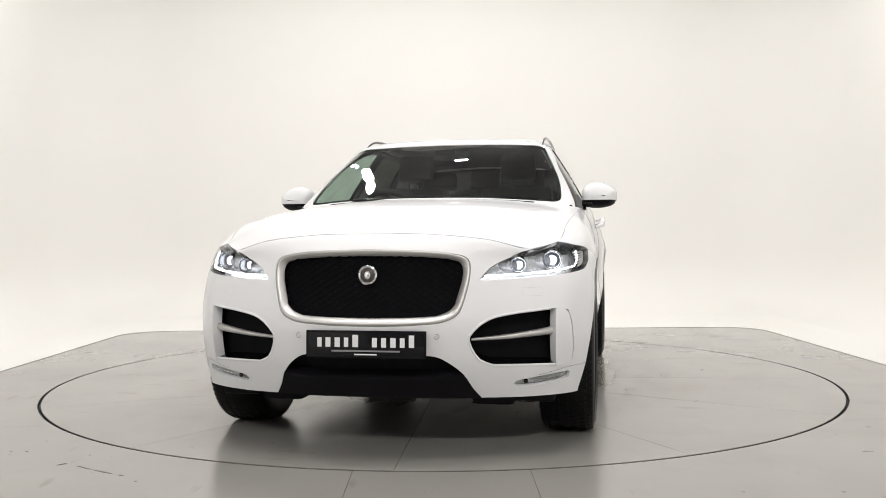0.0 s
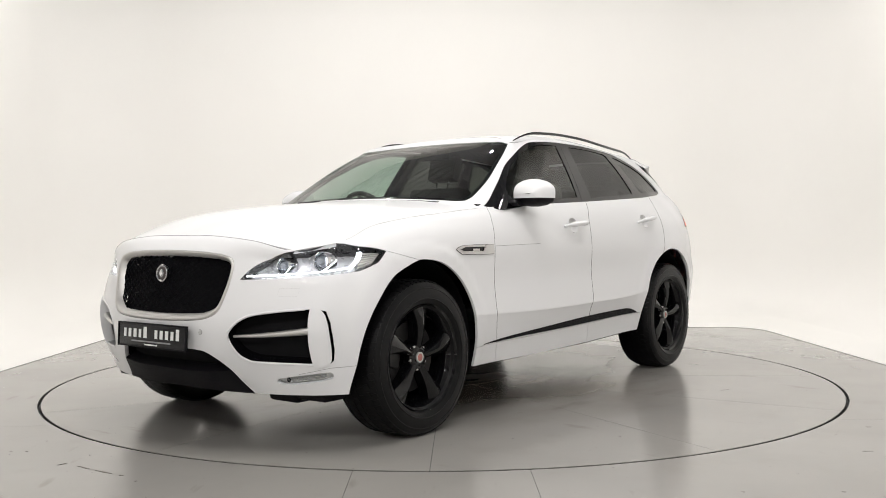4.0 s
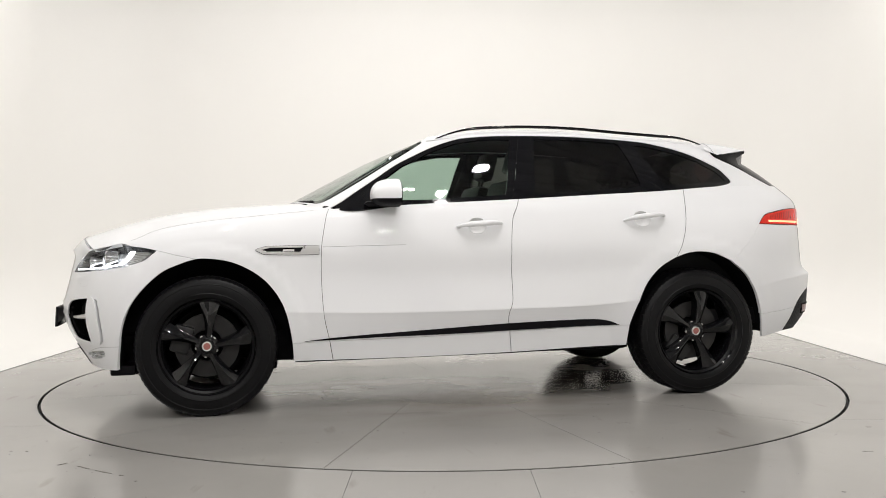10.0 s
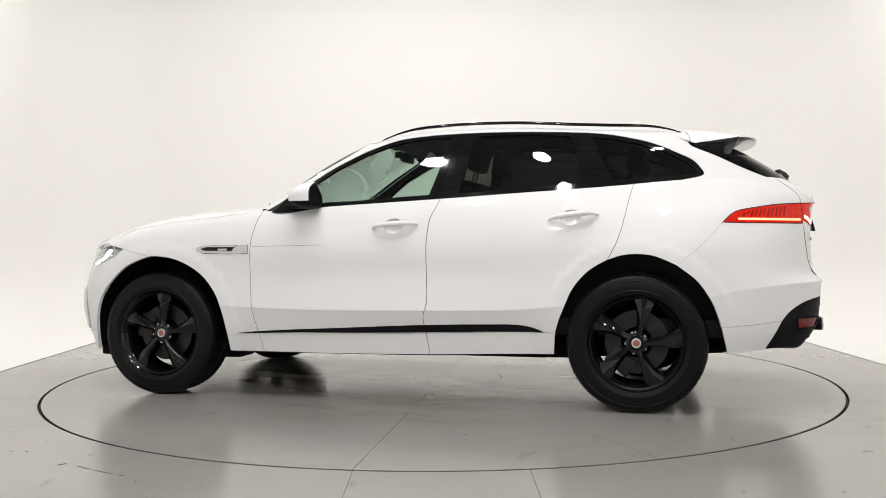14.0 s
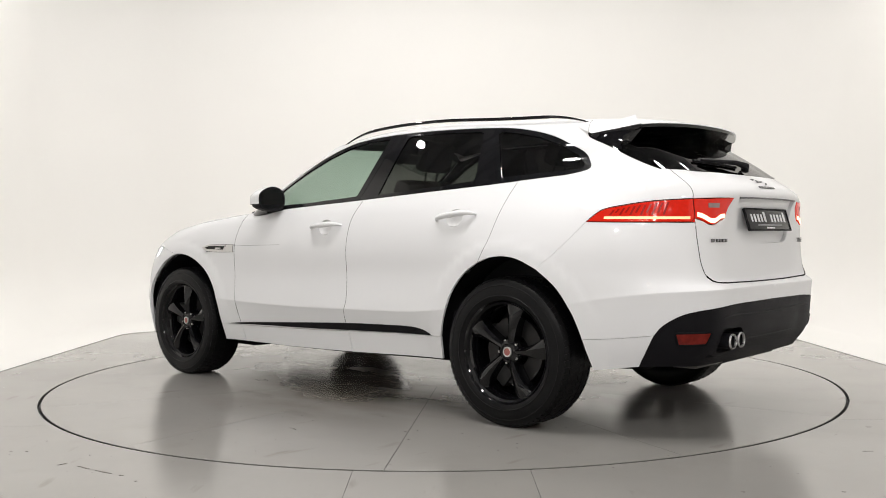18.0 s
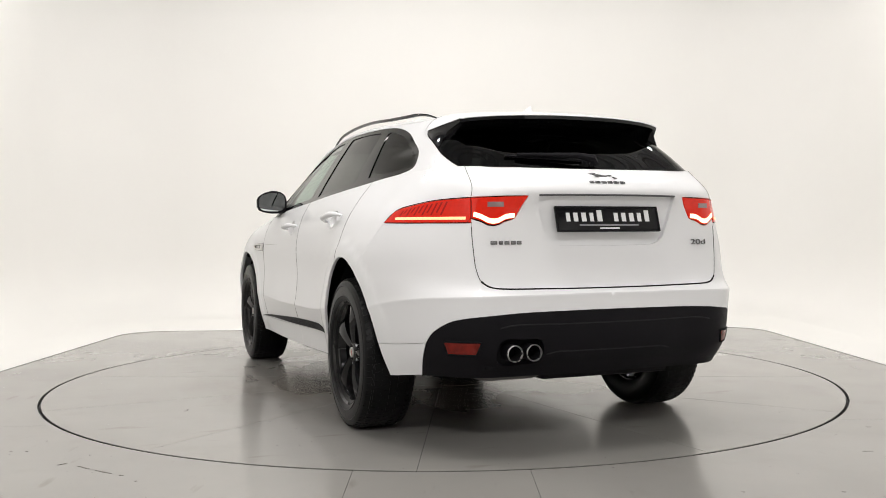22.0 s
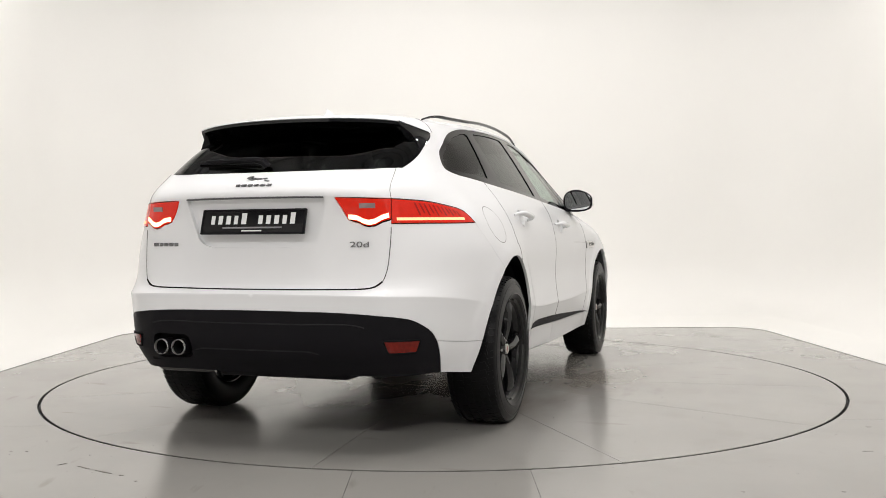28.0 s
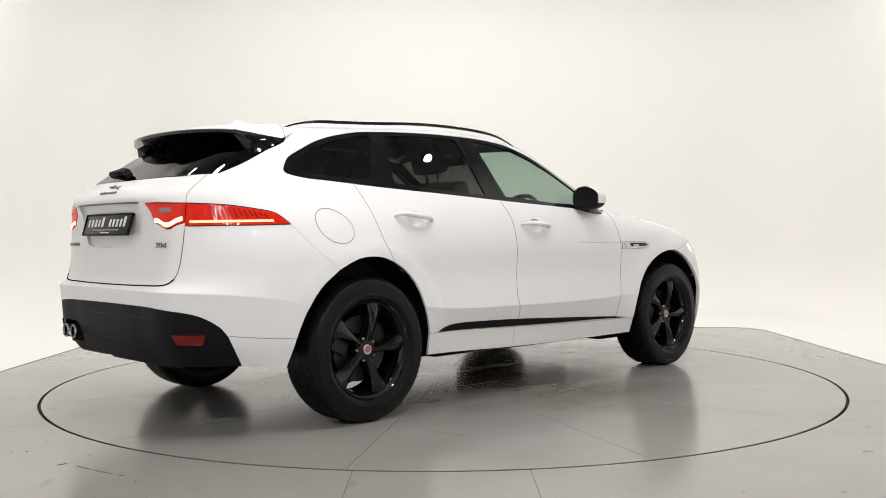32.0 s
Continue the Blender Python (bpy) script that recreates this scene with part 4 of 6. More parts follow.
for side_sign in (1, -1):
    n_ws = len(ws_loop)
    link_mesh("windscreen_border", np.concatenate(border) * np.array([1, side_sign, 1.0]), [(i, i + 1, n_ws + i + 1, n_ws + i)[::-side_sign] for i in range(n_ws - 1)], BLACK_GLOSS, car, "black painted windscreen border")
dlo_tail = [s(-1.745, 1.272), s(-1.788, 1.285), s(-1.797, 1.30), s(-1.783, 1.326), s(-1.722, 1.386), s(-1.593, 1.45), s(-1.461, 1.498), s(-1.259, 1.541), s(-1.06, 1.558), s(-.843, 1.567), s(-.508, 1.572), s(-.339, 1.57), s(-.168, 1.561), s(.004, 1.537), s(.169, 1.477), s(.337, 1.396), s(.499, 1.292), s(.62, 1.212), s(.70, 1.158), ("low", .765, "s")]
dlo_arc = line(UPPER, dlo_tail)
dlo_low = line(UPPER, [("low", .765, "s"), ("low", .3, "s"), ("low", -.27, "s"), ("low", -.85, "s"), ("low", -1.3, "s"), ("low", -1.62, "s"), s(-1.745, 1.272)], smooth=False)
bl_side = line(UPPER, [("top", -1.70, "s"), s(-1.72, 1.468), s(-1.83, 1.412), s(-1.95, 1.352), s(-2.07, 1.296), ("low", -2.14, "s")])
frame_loop = ring(line(UPPER, [("uv", 0, spot(UPPER, f(0, 1.554))[1]), ("uv", 0, UPPER.vmax)]), line(UPPER, [("uv", 0, UPPER.vmax), ("top", .14, "s"), ("top", -.5, "s"), ("top", -1.2, "s"), ("top", -1.70, "s")], smooth=False),
                  bl_side, line(UPPER, [("low", -2.14, "s"), ("low", -1.8, "s"), ("low", -1.66, "s")], smooth=False), line(UPPER, [("low", -1.66, "s"), s(-1.745, 1.272)]), dlo_arc,
                  line(UPPER, [("low", .765, "s"), ("low", .82, "s")]), line(UPPER, [("low", .82, "s"), ("low", .50, "f"), ("low", 0.0, "f")], smooth=False), line(UPPER, [("low", 0.0, "f"), f(0, 1.178)]), ws_low, ws_side, ws_top)
skin_part("body_frame", both(sheet(UPPER, frame_loop, gap=0.0, skirt=0.012, step=0.028)), WHITE_PAINT, car, "white pillars and roof edge")
skin_part("pillar_trim", both(sheet(UPPER, frame_loop, gap=0.0, skirt=0, step=0.05, lift=-0.02)), DARK_TRIM, car, "dark pillar lining")
# scuttle between bonnet and windscreen: white at the corners, black under the wipers
def scuttle():
    hv = np.linspace(0, HOOD.vmax, 40)
    h = HOOD.at(np.full(40, HOOD.umax), hv)
    uu = np.linspace(0, UPPER.ku[6], 80)
    w = UPPER.at(uu, np.zeros(80))
    keep = w[:, 0] > .74
    w = w[keep]
    for name, y0, y1, mt in (("scuttle_corner", .60, .85, WHITE_PAINT), ("wiper_scuttle", 0.0, .60, BLACK_PLASTIC)):
        ys = np.linspace(y0, y1, 14)
        hx, hz = (np.interp(ys, h[::-1, 1], h[::-1, k]) for k in (0, 2))
        wx, wz = (np.interp(ys, w[:, 1], w[:, k]) for k in (0, 2))
        for sgn in (1, -1):
            v = [(x + .012, y * sgn, z - (.004 if y0 else .016)) for x, y, z in zip(hx, ys, hz)] + [((a + b) / 2, y * sgn, (p + q) / 2 - (.001 if y0 else .012)) for a, b, y, p, q in zip(hx, wx, ys, hz, wz)] + [(x, y * sgn, z + .001) for x, y, z in zip(wx, ys, wz)]
            fc = [(j * 14 + i, j * 14 + i + 1, j * 14 + i + 15, j * 14 + i + 14)[::sgn] for j in range(2) for i in range(13)]
            link_mesh(name, v, fc, mt, car)


scuttle()
# black band round the side windows, and their glass
WIN_F = line(UPPER, [s(.45, 1.161), s(.20, 1.172), s(-.262, 1.202), s(-.298, 1.33), s(-.340, 1.52), s(-.348, 1.546), s(-.17, 1.543), s(.0, 1.514), s(.16, 1.455), s(.33, 1.373), s(.435, 1.300), s(.49, 1.258), s(.52, 1.228), s(.53, 1.195), s(.52, 1.162)], closed=True, smooth=False)
WIN_R = line(UPPER, [s(-.445, 1.205), s(-.50, 1.54), s(-.52, 1.55), s(-.843, 1.547), s(-1.035, 1.537), s(-1.06, 1.528), s(-1.105, 1.40), s(-1.135, 1.275), s(-1.125, 1.256), s(-.9, 1.235)], closed=True, smooth=False)
WIN_Q = line(UPPER, [s(-1.305, 1.268), s(-1.17, 1.515), s(-1.19, 1.525), s(-1.27, 1.515), s(-1.45, 1.475), s(-1.59, 1.425), s(-1.70, 1.365), s(-1.75, 1.32), s(-1.755, 1.30), s(-1.73, 1.292), s(-1.5, 1.279)], closed=True, smooth=False)
cut_low, cut_top = spot(UPPER, ("low", -.30, "s")), spot(UPPER, s(-.405, 1.5708))
ka, kb = int(np.argmin(np.linalg.norm(dlo_arc - cut_top, axis=1))), int(np.argmin(np.linalg.norm(dlo_low - cut_low, axis=1)))
door_cut = np.linspace(dlo_arc[ka], dlo_low[kb], 20)
pair("front_window_band", sheet(UPPER, ring(dlo_arc[ka:], dlo_low[:kb + 1], door_cut[::-1]), [WIN_F], gap=0.0015, skirt=0.012, lift=-0.003), BLACK_GLOSS, car, "gloss black window surround")
pair("rear_window_band", sheet(UPPER, ring(dlo_arc[:ka + 1], door_cut, dlo_low[kb:]), [WIN_R, WIN_Q], gap=0.0015, skirt=0.012, lift=-0.003), BLACK_GLOSS, car, "gloss black window surround")
for nm, w, mt in (("front_side_window", WIN_F, SIDE_GLASS), ("rear_side_window", WIN_R, PRIVACY_GLASS), ("quarter_window", WIN_Q, PRIVACY_GLASS)):
    for o in pair(nm, sheet(UPPER, grown(w, 0.008), gap=0, skirt=0, lift=-0.0075, step=0.05), mt, car):
        o.visible_shadow = mt is PRIVACY_GLASS
bl_low = line(UPPER, [("low", -2.14, "s"), ("low", .47, "r"), ("low", .2, "r"), ("low", 0, "r")], smooth=False)
bl_loop = ring(bl_side, bl_low, line(UPPER, [("low", 0, "r"), ("top", 0, "r")]), line(UPPER, [("top", 0, "r"), ("top", .25, "r"), ("top", .46, "r"), ("top", -1.70, "s")], smooth=False))
skin_part("rear_window", both(sheet(UPPER, bl_loop, gap=0.002, skirt=0.01, lift=0.001)), REAR_GLASS, car, "dark tinted rear window")
roof = both(sheet(ROOF, ring(*[line(ROOF, [("uv", a * ROOF.umax, b * ROOF.vmax), ("uv", c * ROOF.umax, d * ROOF.vmax)]) for a, b, c, d in ((0, 0, 1, 0), (1, 0, 1, 1), (1, 1, 0, 1), (0, 1, 0, 0))]), gap=0.0, skirt=0.01, step=0.05))
skin_part("roof", roof, WHITE_PAINT, car)


def spoiler():
    """Roof spoiler: white upper blade, black underside and end fins."""
    def tail(k):
        """Rear edge of the blade at the share k of its half width."""
        return Vector((-2.118 + 0.128 * k**2.6, 0.538 * k, 1.526 - 0.012 * k**2 - 0.006 * k**10))
    def root(k):
        return Vector((-1.70 - 0.05 * k**6, 0.614 * k, 1.577 - 0.022 * k**2 - 0.083 * k**12))
    ks = [math.copysign(abs(v)**0.8, v) for v in np.linspace(-1, 1, 33)]
    bm = bmesh.new()
    rows = []
    for v in ks:
        k, sg = abs(v), math.copysign(1, v)
        a, b = root(k), tail(k)
        pts = [a + (b - a) * t + Vector((0, 0, 0.012 * math.sin(math.pi * t) * (1 - k**4))) for t in (0, 0.2, 0.4, 0.6, 0.8, 0.93)]
        e = Vector(ROOF.at(*ROOF.find([0, 1], -1.585, min(.553 * k, .552), 0, 7)[0])[0])
        pts = [e + Vector((0, 0, -0.004))] + pts
        pts += [b + Vector((0.004, 0, 0.002)), b + Vector((0.001, 0, -0.003)), b + Vector((0.008, 0, -0.008))]
        rows.append([bm.verts.new((p.x, p.y * sg, p.z)) for p in pts])
    for a, b in zip(rows, rows[1:]):
        for k in range(len(a) - 1):
            bm.faces.new((a[k], b[k], b[k + 1], a[k + 1]))
    bmesh.ops.recalc_face_normals(bm, faces=bm.faces)
    sp = part("roof_spoiler", bm, WHITE_PAINT, car, "white roof spoiler blade over a black underside")
    bm = bmesh.new()
    rows = []
    for v in ks:
        k, sg = abs(v), math.copysign(1, v)
        b = tail(k)
        pts = [b + Vector((0.004, 0, -0.005)), b + Vector((0.004, 0, -0.020)), b + Vector((0.045, 0, -0.034)), Vector((-1.90, b.y, 1.462 - 0.02 * k**2)), Vector((-1.78, b.y, 1.455))]
        rows.append([bm.verts.new((p.x, p.y * sg * 0.998, p.z)) for p in pts])
    for a, b in zip(rows, rows[1:]):
        for k in range(4):
            bm.faces.new((a[k], b[k], b[k + 1], a[k + 1]))
    bmesh.ops.recalc_face_normals(bm, faces=bm.faces)
    part("underside", bm, BLACK_GLOSS, sp)
    for sgn in (1, -1):
        bm = bmesh.new()
        rows = []
        for t in np.linspace(0, 1, 8):
            up = root(1) + (tail(1) - root(1)) * (0.02 + 0.97 * t) + Vector((0, 0, -0.004))
            x = -1.735 - 0.195 * t
            foot = Vector(loft(UPPER, np.array([spot(UPPER, s(x, float(np.interp(-x, [1.72, 1.83, 1.95], [1.468, 1.412, 1.352])) + 0.012 * t))]), 0.003)[0])
            curl = 0.058 * t**2
            edge = [up, up + Vector((0.003, 0, -0.012 * t)), up.lerp(foot, .40) + Vector((curl, 0, 0)), up.lerp(foot, .70) + Vector((curl * .7, 0, 0)), foot]
            rows.append(edge + [foot + Vector((0, -.03, .012)), up.lerp(foot, .5) + Vector((curl, -.035, 0)), up + Vector((0, -.03, -.004))])
        vs = [[bm.verts.new((p.x, p.y * sgn, p.z)) for p in row] for row in rows]
        for a, b in zip(vs, vs[1:]):
            for k in range(8):
                bm.faces.new((a[k], b[k], b[(k + 1) % 8], a[(k + 1) % 8]))
        bm.faces.new(vs[0])
        bm.faces.new(vs[-1])
        bmesh.ops.recalc_face_normals(bm, faces=bm.faces)
        part("end_fin", bm, BLACK_GLOSS, sp)
        bm = bmesh.new()
        tube(bm, [(q.x + .02, q.y * sgn, q.z + .002) for q in (root(k) for k in (1.0, .985, .96, .93, .89, .84))], .0014, 5)
        part("shut_line", bm, SEAM_GREY, sp)


spoiler()


def on_roof(x, y):
    uv = ROOF.find([0, 1], x, y, 0, 7)[0]
    return ROOF.at(*uv)[0]


def roof_rails():
    for sgn in (1, -1):
        rail = []
        for k, x in enumerate(np.linspace(.10, -1.69, 40)):
            e = min(k, 39 - k) / 6
            lift = 0.037 * min(1, max(0.0, 1 - (1 - min(e, 1))**2))
            y = .588 - .064 * max(0, (-x - 0.9) / 0.8)**2
            p = on_roof(x, y - 0.012)
            rail.append((x, y * sgn, p[2] + lift - 0.006))
        bm = bmesh.new()
        tube(bm, rail, [0.0108 * min(1.0, .4 + .1 * min(k, 39 - k)) for k in range(40)], 10, flat=0.85)
        part("roof_rail", bm, BLACK_GLOSS, car, "gloss black roof rail")
    bm = bmesh.new()
    rows = []
    for k in range(9):
        t = k / 8
        x = -1.50 - 0.17 * t
        h = 0.058 * (t**0.8) * (1 if t < 0.88 else (1 - t) / 0.12 * 0.75 + 0.25)
        w = 0.024 * (1 - 0.55 * t)
        z = on_roof(x, 0.0)[2] - 0.004
        rows.append([bm.verts.new(q) for q in ((x, -w, z), (x, -w * .5, z + h * .75), (x, 0, z + h + .004), (x, w * .5, z + h * .75), (x, w, z))])
    for a, b in zip(rows, rows[1:]):
        for k in range(4):
            bm.faces.new((a[k], a[k + 1], b[k + 1], b[k]))
    bm.faces.new(rows[-1])
    bmesh.ops.recalc_face_normals(bm, faces=bm.faces)
    part("aerial_fin", bm, WHITE_PAINT, car)


roof_rails()


# ---- nose details ----
def half_loop(run):
    """A half outline that starts and ends on the middle line, mirrored into a closed one, as places."""
    a = [tuple(q) for q in run]
    return a + [(x, -y, z) for x, y, z in a[::-1] if abs(y) > 1e-3]


def band(name, outer, inner, mat, parent, label=""):
    """A strip between two equal-length closed loops of places."""
    n = len(outer)
    v = [*outer, *inner]
    fc = [(k, (k + 1) % n, n + (k + 1) % n, n + k) for k in range(n)]
    me = link_mesh(name, v, fc, mat, parent, label)
    b2 = bmesh.new()
    b2.from_mesh(me.data)
    bmesh.ops.recalc_face_normals(b2, faces=b2.faces)
    b2.to_mesh(me.data)
    b2.free()
    me.data.polygons.foreach_set("use_smooth", [True] * len(me.data.polygons))
    return me


def resampled(run, n):
    d = np.concatenate([[0], np.cumsum(np.linalg.norm(np.diff(run, axis=0), axis=1))])
    t = np.linspace(0, d[-1], n)
    return np.stack([np.interp(t, d, run[:, k]) for k in range(run.shape[1])], 1)


def grille():
    ge, gi = resampled(GRILLE_EDGE, 60), resampled(GRILLE_IN, 60)
    mid_uv = ge * 0.45 + gi * 0.55
    g = tagged(new("grille"), "black mesh grille in a silver surround")
    g.parent = car
    o1, o2, o3, o4 = half_loop(loft(LOWER, ge, -0.004)), half_loop(loft(LOWER, ge * 0.8 + gi * 0.2, 0.004)), half_loop(loft(LOWER, mid_uv, -0.003)), half_loop(loft(LOWER, gi, -0.030))
    n = len(o1)
    v = o1 + o2 + o3 + o4
    fc = [(j * n + k, j * n + (k + 1) % n, (j + 1) * n + (k + 1) % n, (j + 1) * n + k) for j in range(3) for k in range(n)]
    ob = link_mesh("surround", v, fc, SATIN, g, "satin silver grille surround")
    b2 = bmesh.new()
    b2.from_mesh(ob.data)
    bmesh.ops.recalc_face_normals(b2, faces=b2.faces)
    b2.to_mesh(ob.data)
    b2.free()
    # backing
    loop = ring(GRILLE_IN, line(LOWER, [f(0, .889), f(0, .613)]))
    skin_part("backing", both(sheet(LOWER, grown(loop, 0.006), gap=0, skirt=0, lift=-0.055)), BLACK_MATT, g)
    # woven bars: wavy rods that meet in a net
    bm = bmesh.new()
    rows = np.arange(.602, .90, .0138)
    for i, z in enumerate(rows):
        ys = np.arange(-.42, .4201, .0115)
        pts = []
        for k, y in enumerate(ys):
            zz = z + 0.0067 * (1 if (k // 2 + i) % 2 == 0 else -1) * (1 if k % 2 == 0 else 0.9)
            pts.append((y, zz))
        uv = LOWER.find([1, 2], [abs(p[0]) for p in pts], [p[1] for p in pts], 0, 6)
        ok = inside(grown(loop, 0.004), uv)
        place = loft(LOWER, uv, -0.028)
        run = []
        for k in range(len(pts)):
            if ok[k]:
                run.append((place[k][0], math.copysign(place[k][1], pts[k][0]), place[k][2]))
            else:
                if len(run) > 1:
                    tube(bm, run, 0.0027, 5)
                run = []
        if len(run) > 1:
            tube(bm, run, 0.0027, 5)
    part("mesh", bm, GRILLE_BLACK, g, "gloss black honeycomb mesh")
    # round badge
    c = loft(LOWER, np.array([spot(LOWER, f(0, .797))]), -0.016)[0]
    m = Matrix.Translation(c) @ Euler((0, radians(84), 0)).to_matrix().to_4x4() @ Matrix.Diagonal((.86, .86, 1, 1))
    bm = bmesh.new()
    lathe(bm, [(0.049, -0.006), (0.049, 0.008), (0.044, 0.012), (0.038, 0.008), (0.038, 0.003), (0.0, 0.006)], m, 36)
    badge = part("badge", bm, CHROME, g, "round silver badge")
    bm = bmesh.new()
    lathe(bm, [(0.037, 0.004), (0.029, 0.0075), (0.0, 0.008)], m, 30)
    part("badge_field", bm, material("badge_grey", (0.07, 0.06, 0.06), 0.35, metal=0.6), badge)
    bm = bmesh.new()
    bmesh.ops.create_icosphere(bm, subdivisions=2, radius=1, matrix=m @ Matrix.Translation((0, 0, 0.008)) @ Matrix.Diagonal((0.024, 0.018, 0.009, 1)))
    part("badge_boss", bm, CHROME, badge)


grille()


def front_plate():
    e = tagged(new("number_plate"), "black front plate with a pale dealer print")
    e.parent = car
    e.matrix_local = pose(2.308, 0.008, .504, 0, 0, 0) @ pose(0, 0, 0, 0, -3, 0)
    plate_on(e)
    return e


def plate_on(e):
    bm = bmesh.new()
    block(bm, (-0.006, -.262, -.058), (0.006, .262, .058), 0.004)
    part("plate_board", bm, PLATE_BLACK, e)
    bm = bmesh.new()
    for a, b in (((0.004, -.262, .050), (0.0085, .262, .058)), ((0.004, -.262, -.058), (0.0085, .262, -.050)), ((0.004, -.262, -.058), (0.0085, -.254, .058)), ((0.004, .254, -.058), (0.0085, .262, .058))):
        block(bm, a, b, 0.0015)
    part("plate_frame", bm, BLACK_PLASTIC, e)
    # the print as plain bars, one to a letter
    widths = [(.034, .052), (.030, .040), (.034, .040), (.032, .040), (.031, .040), (0, 0), (.037, .052), (.028, .040), (.034, .040), (.032, .040), (.028, .040)]
    total = sum(w if w else .034 for w, h in widths) + .008 * (len(widths) - 1)
    y = total / 2
    for w, h in widths:
        if w:
            bm = bmesh.new()
            block(bm, (0.0062, y - w * .84, -.012), (0.0072, y - w * .16, -.012 + h))
            part("print_bar", bm, PLATE_INK, e, smooth=False)
            y -= w + .008
        else:
            y -= .034 + .008
    for a, b, h0, h1 in ((-.15, .15, -.032, -.025), (-.05, .05, -.046, -.040)):
        bm = bmesh.new()
        block(bm, (0.0062, a, h0), (0.0072, b, h1))
        part("small_print_bar", bm, PLATE_GREY if h1 > -.03 else PLATE_INK, e, smooth=False)


front_plate()


def fog_vent(sgn):
    e = tagged(new("side_intake"), "black side intake with a silver bar and a white blade")
    e.parent = car
    flip = Matrix.Diagonal((1, sgn, 1, 1))
    pick = (lambda q: q) if sgn > 0 else other
    skin_part("backing", pick(sheet(LOWER, grown(FOG, 0.006), gap=0, skirt=0, lift=-0.075)), BLACK_MATT, e)
    v, fc = wall_of(LOWER, FOG, -0.004, 0.085)
    v = v * np.array([1, sgn, 1.0])
    link_mesh("liner", v, fc, BLACK_GLOSS, e)
    bm = bmesh.new()
    run = line(LOWER, [f(.452, .512), f(.56, .519), f(.68, .531), f(.80, .547)])
    place = loft(LOWER, run, -0.03)
    tube(bm, [tuple(p * np.array([1, sgn, 1.0])) for p in place], [0.006 + 0.012 * k / len(place) for k in range(len(place))], 10)
    part("bar", bm, SATIN, e, "satin silver bar")
    blade = ring(line(LOWER, [f(.790, .392), f(.789, .50), f(.790, .60), f(.792, .645)], smooth=False), line(LOWER, [f(.792, .645), f(.815, .647), f(.838, .628), f(.852, .58), f(.857, .52), f(.857, .46), f(.852, .415), f(.838, .394), f(.815, .389), f(.790, .392)]))
    skin_part("blade", pick(sheet(LOWER, blade, gap=0, skirt=0.05, lift=0.008, step=0.02)), WHITE_PAINT, e, "white upright blade")
    bm = bmesh.new()
    edge = [p for p in loft(LOWER, grown(FOG, 0.003)[::2], -0.003) if p[1] < .79]
    tube(bm, [tuple(p * np.array([1, sgn, 1.0])) for p in edge], 0.006, 8)
    part("lip", bm, WHITE_PAINT, e, "white rolled lip")
    # lower lamp slot
    d = tagged(new("bumper_lamp"), "clear slim lamp in the lower bumper")
    d.parent = car
    skin_part("reflector", pick(sheet(LOWER, grown(LOW_FOG, 0.004), gap=0, skirt=0, lift=-0.022, step=0.015)), SATIN, d)
    skin_part("lens", pick(sheet(LOWER, grown(LOW_FOG, 0.001), gap=0, skirt=0, lift=-0.003, step=0.015)), LAMP_LENS, d).visible_shadow = False
    c = Vector(loft(LOWER, np.array([spot(LOWER, f(.665, .318))]), -0.014)[0] * np.array([1, sgn, 1.0]))
    m = Matrix.Translation(c) @ Euler((0, radians(88), radians(12 * sgn))).to_matrix().to_4x4()
    bm = bmesh.new()
    lathe(bm, [(0.0125, -0.008), (0.0125, 0.006), (0.0105, 0.008), (0.0095, 0.004)], m, 20)
    bulb = part("bulb_ring", bm, CHROME, d)
    bm = bmesh.new()
    lathe(bm, [(0.0097, 0.003), (0.005, 0.007), (0.0, 0.008)], m, 20)
    part("bulb", bm, BLACK_GLOSS, bulb)
    for shift in (-.008, .004):
        bm = bmesh.new()
        bar = loft(LOWER, line(LOWER, [f(.70, .324 + shift), f(.77, .335 + shift), f(.825, .346 + shift)]), -0.012)
        tube(bm, [tuple(p * np.array([1, sgn, 1.0])) for p in bar], 0.0028, 6)
        part("reflector_bar", bm, CHROME, d)
    bm = bmesh.new()
    for a in ((.305, .535),):
        c = loft(LOWER, np.array([spot(LOWER, f(*a))]), 0.0005)[0] * np.array([1, sgn, 1.0])
        lathe(bm, [(0.0105, -0.004), (0.0105, 0.0016), (0.009, 0.002), (0.0085, 0.0008), (0.0, 0.001)], Matrix.Translation(c) @ Euler((0, radians(88), 0)).to_matrix().to_4x4(), 20)
    b2 = bmesh.new()
    tube(b2, [tuple(Vector(c) + Vector((.0008, .0112 * math.cos(a), .0112 * math.sin(a)))) for a in np.linspace(0, 2 * math.pi, 21)[:-1]], .0013, 5, closed=True)
    part("sensor_joint", b2, SEAM_GREY, front_bumper)
    part("parking_sensor", bm, material("sensor_white", (0.62, 0.62, 0.62), 0.4, coat=0.5), front_bumper)


LAMP_BEZEL = material("lamp_bezel", (0.02, 0.02, 0.022), 0.3, metal=0.0, rough_vary=0.06, scale=30)
LAMP_BARREL = material("lamp_barrel", (0.30, 0.30, 0.32), 0.25, metal=0.6, rough_vary=0.05, scale=40)


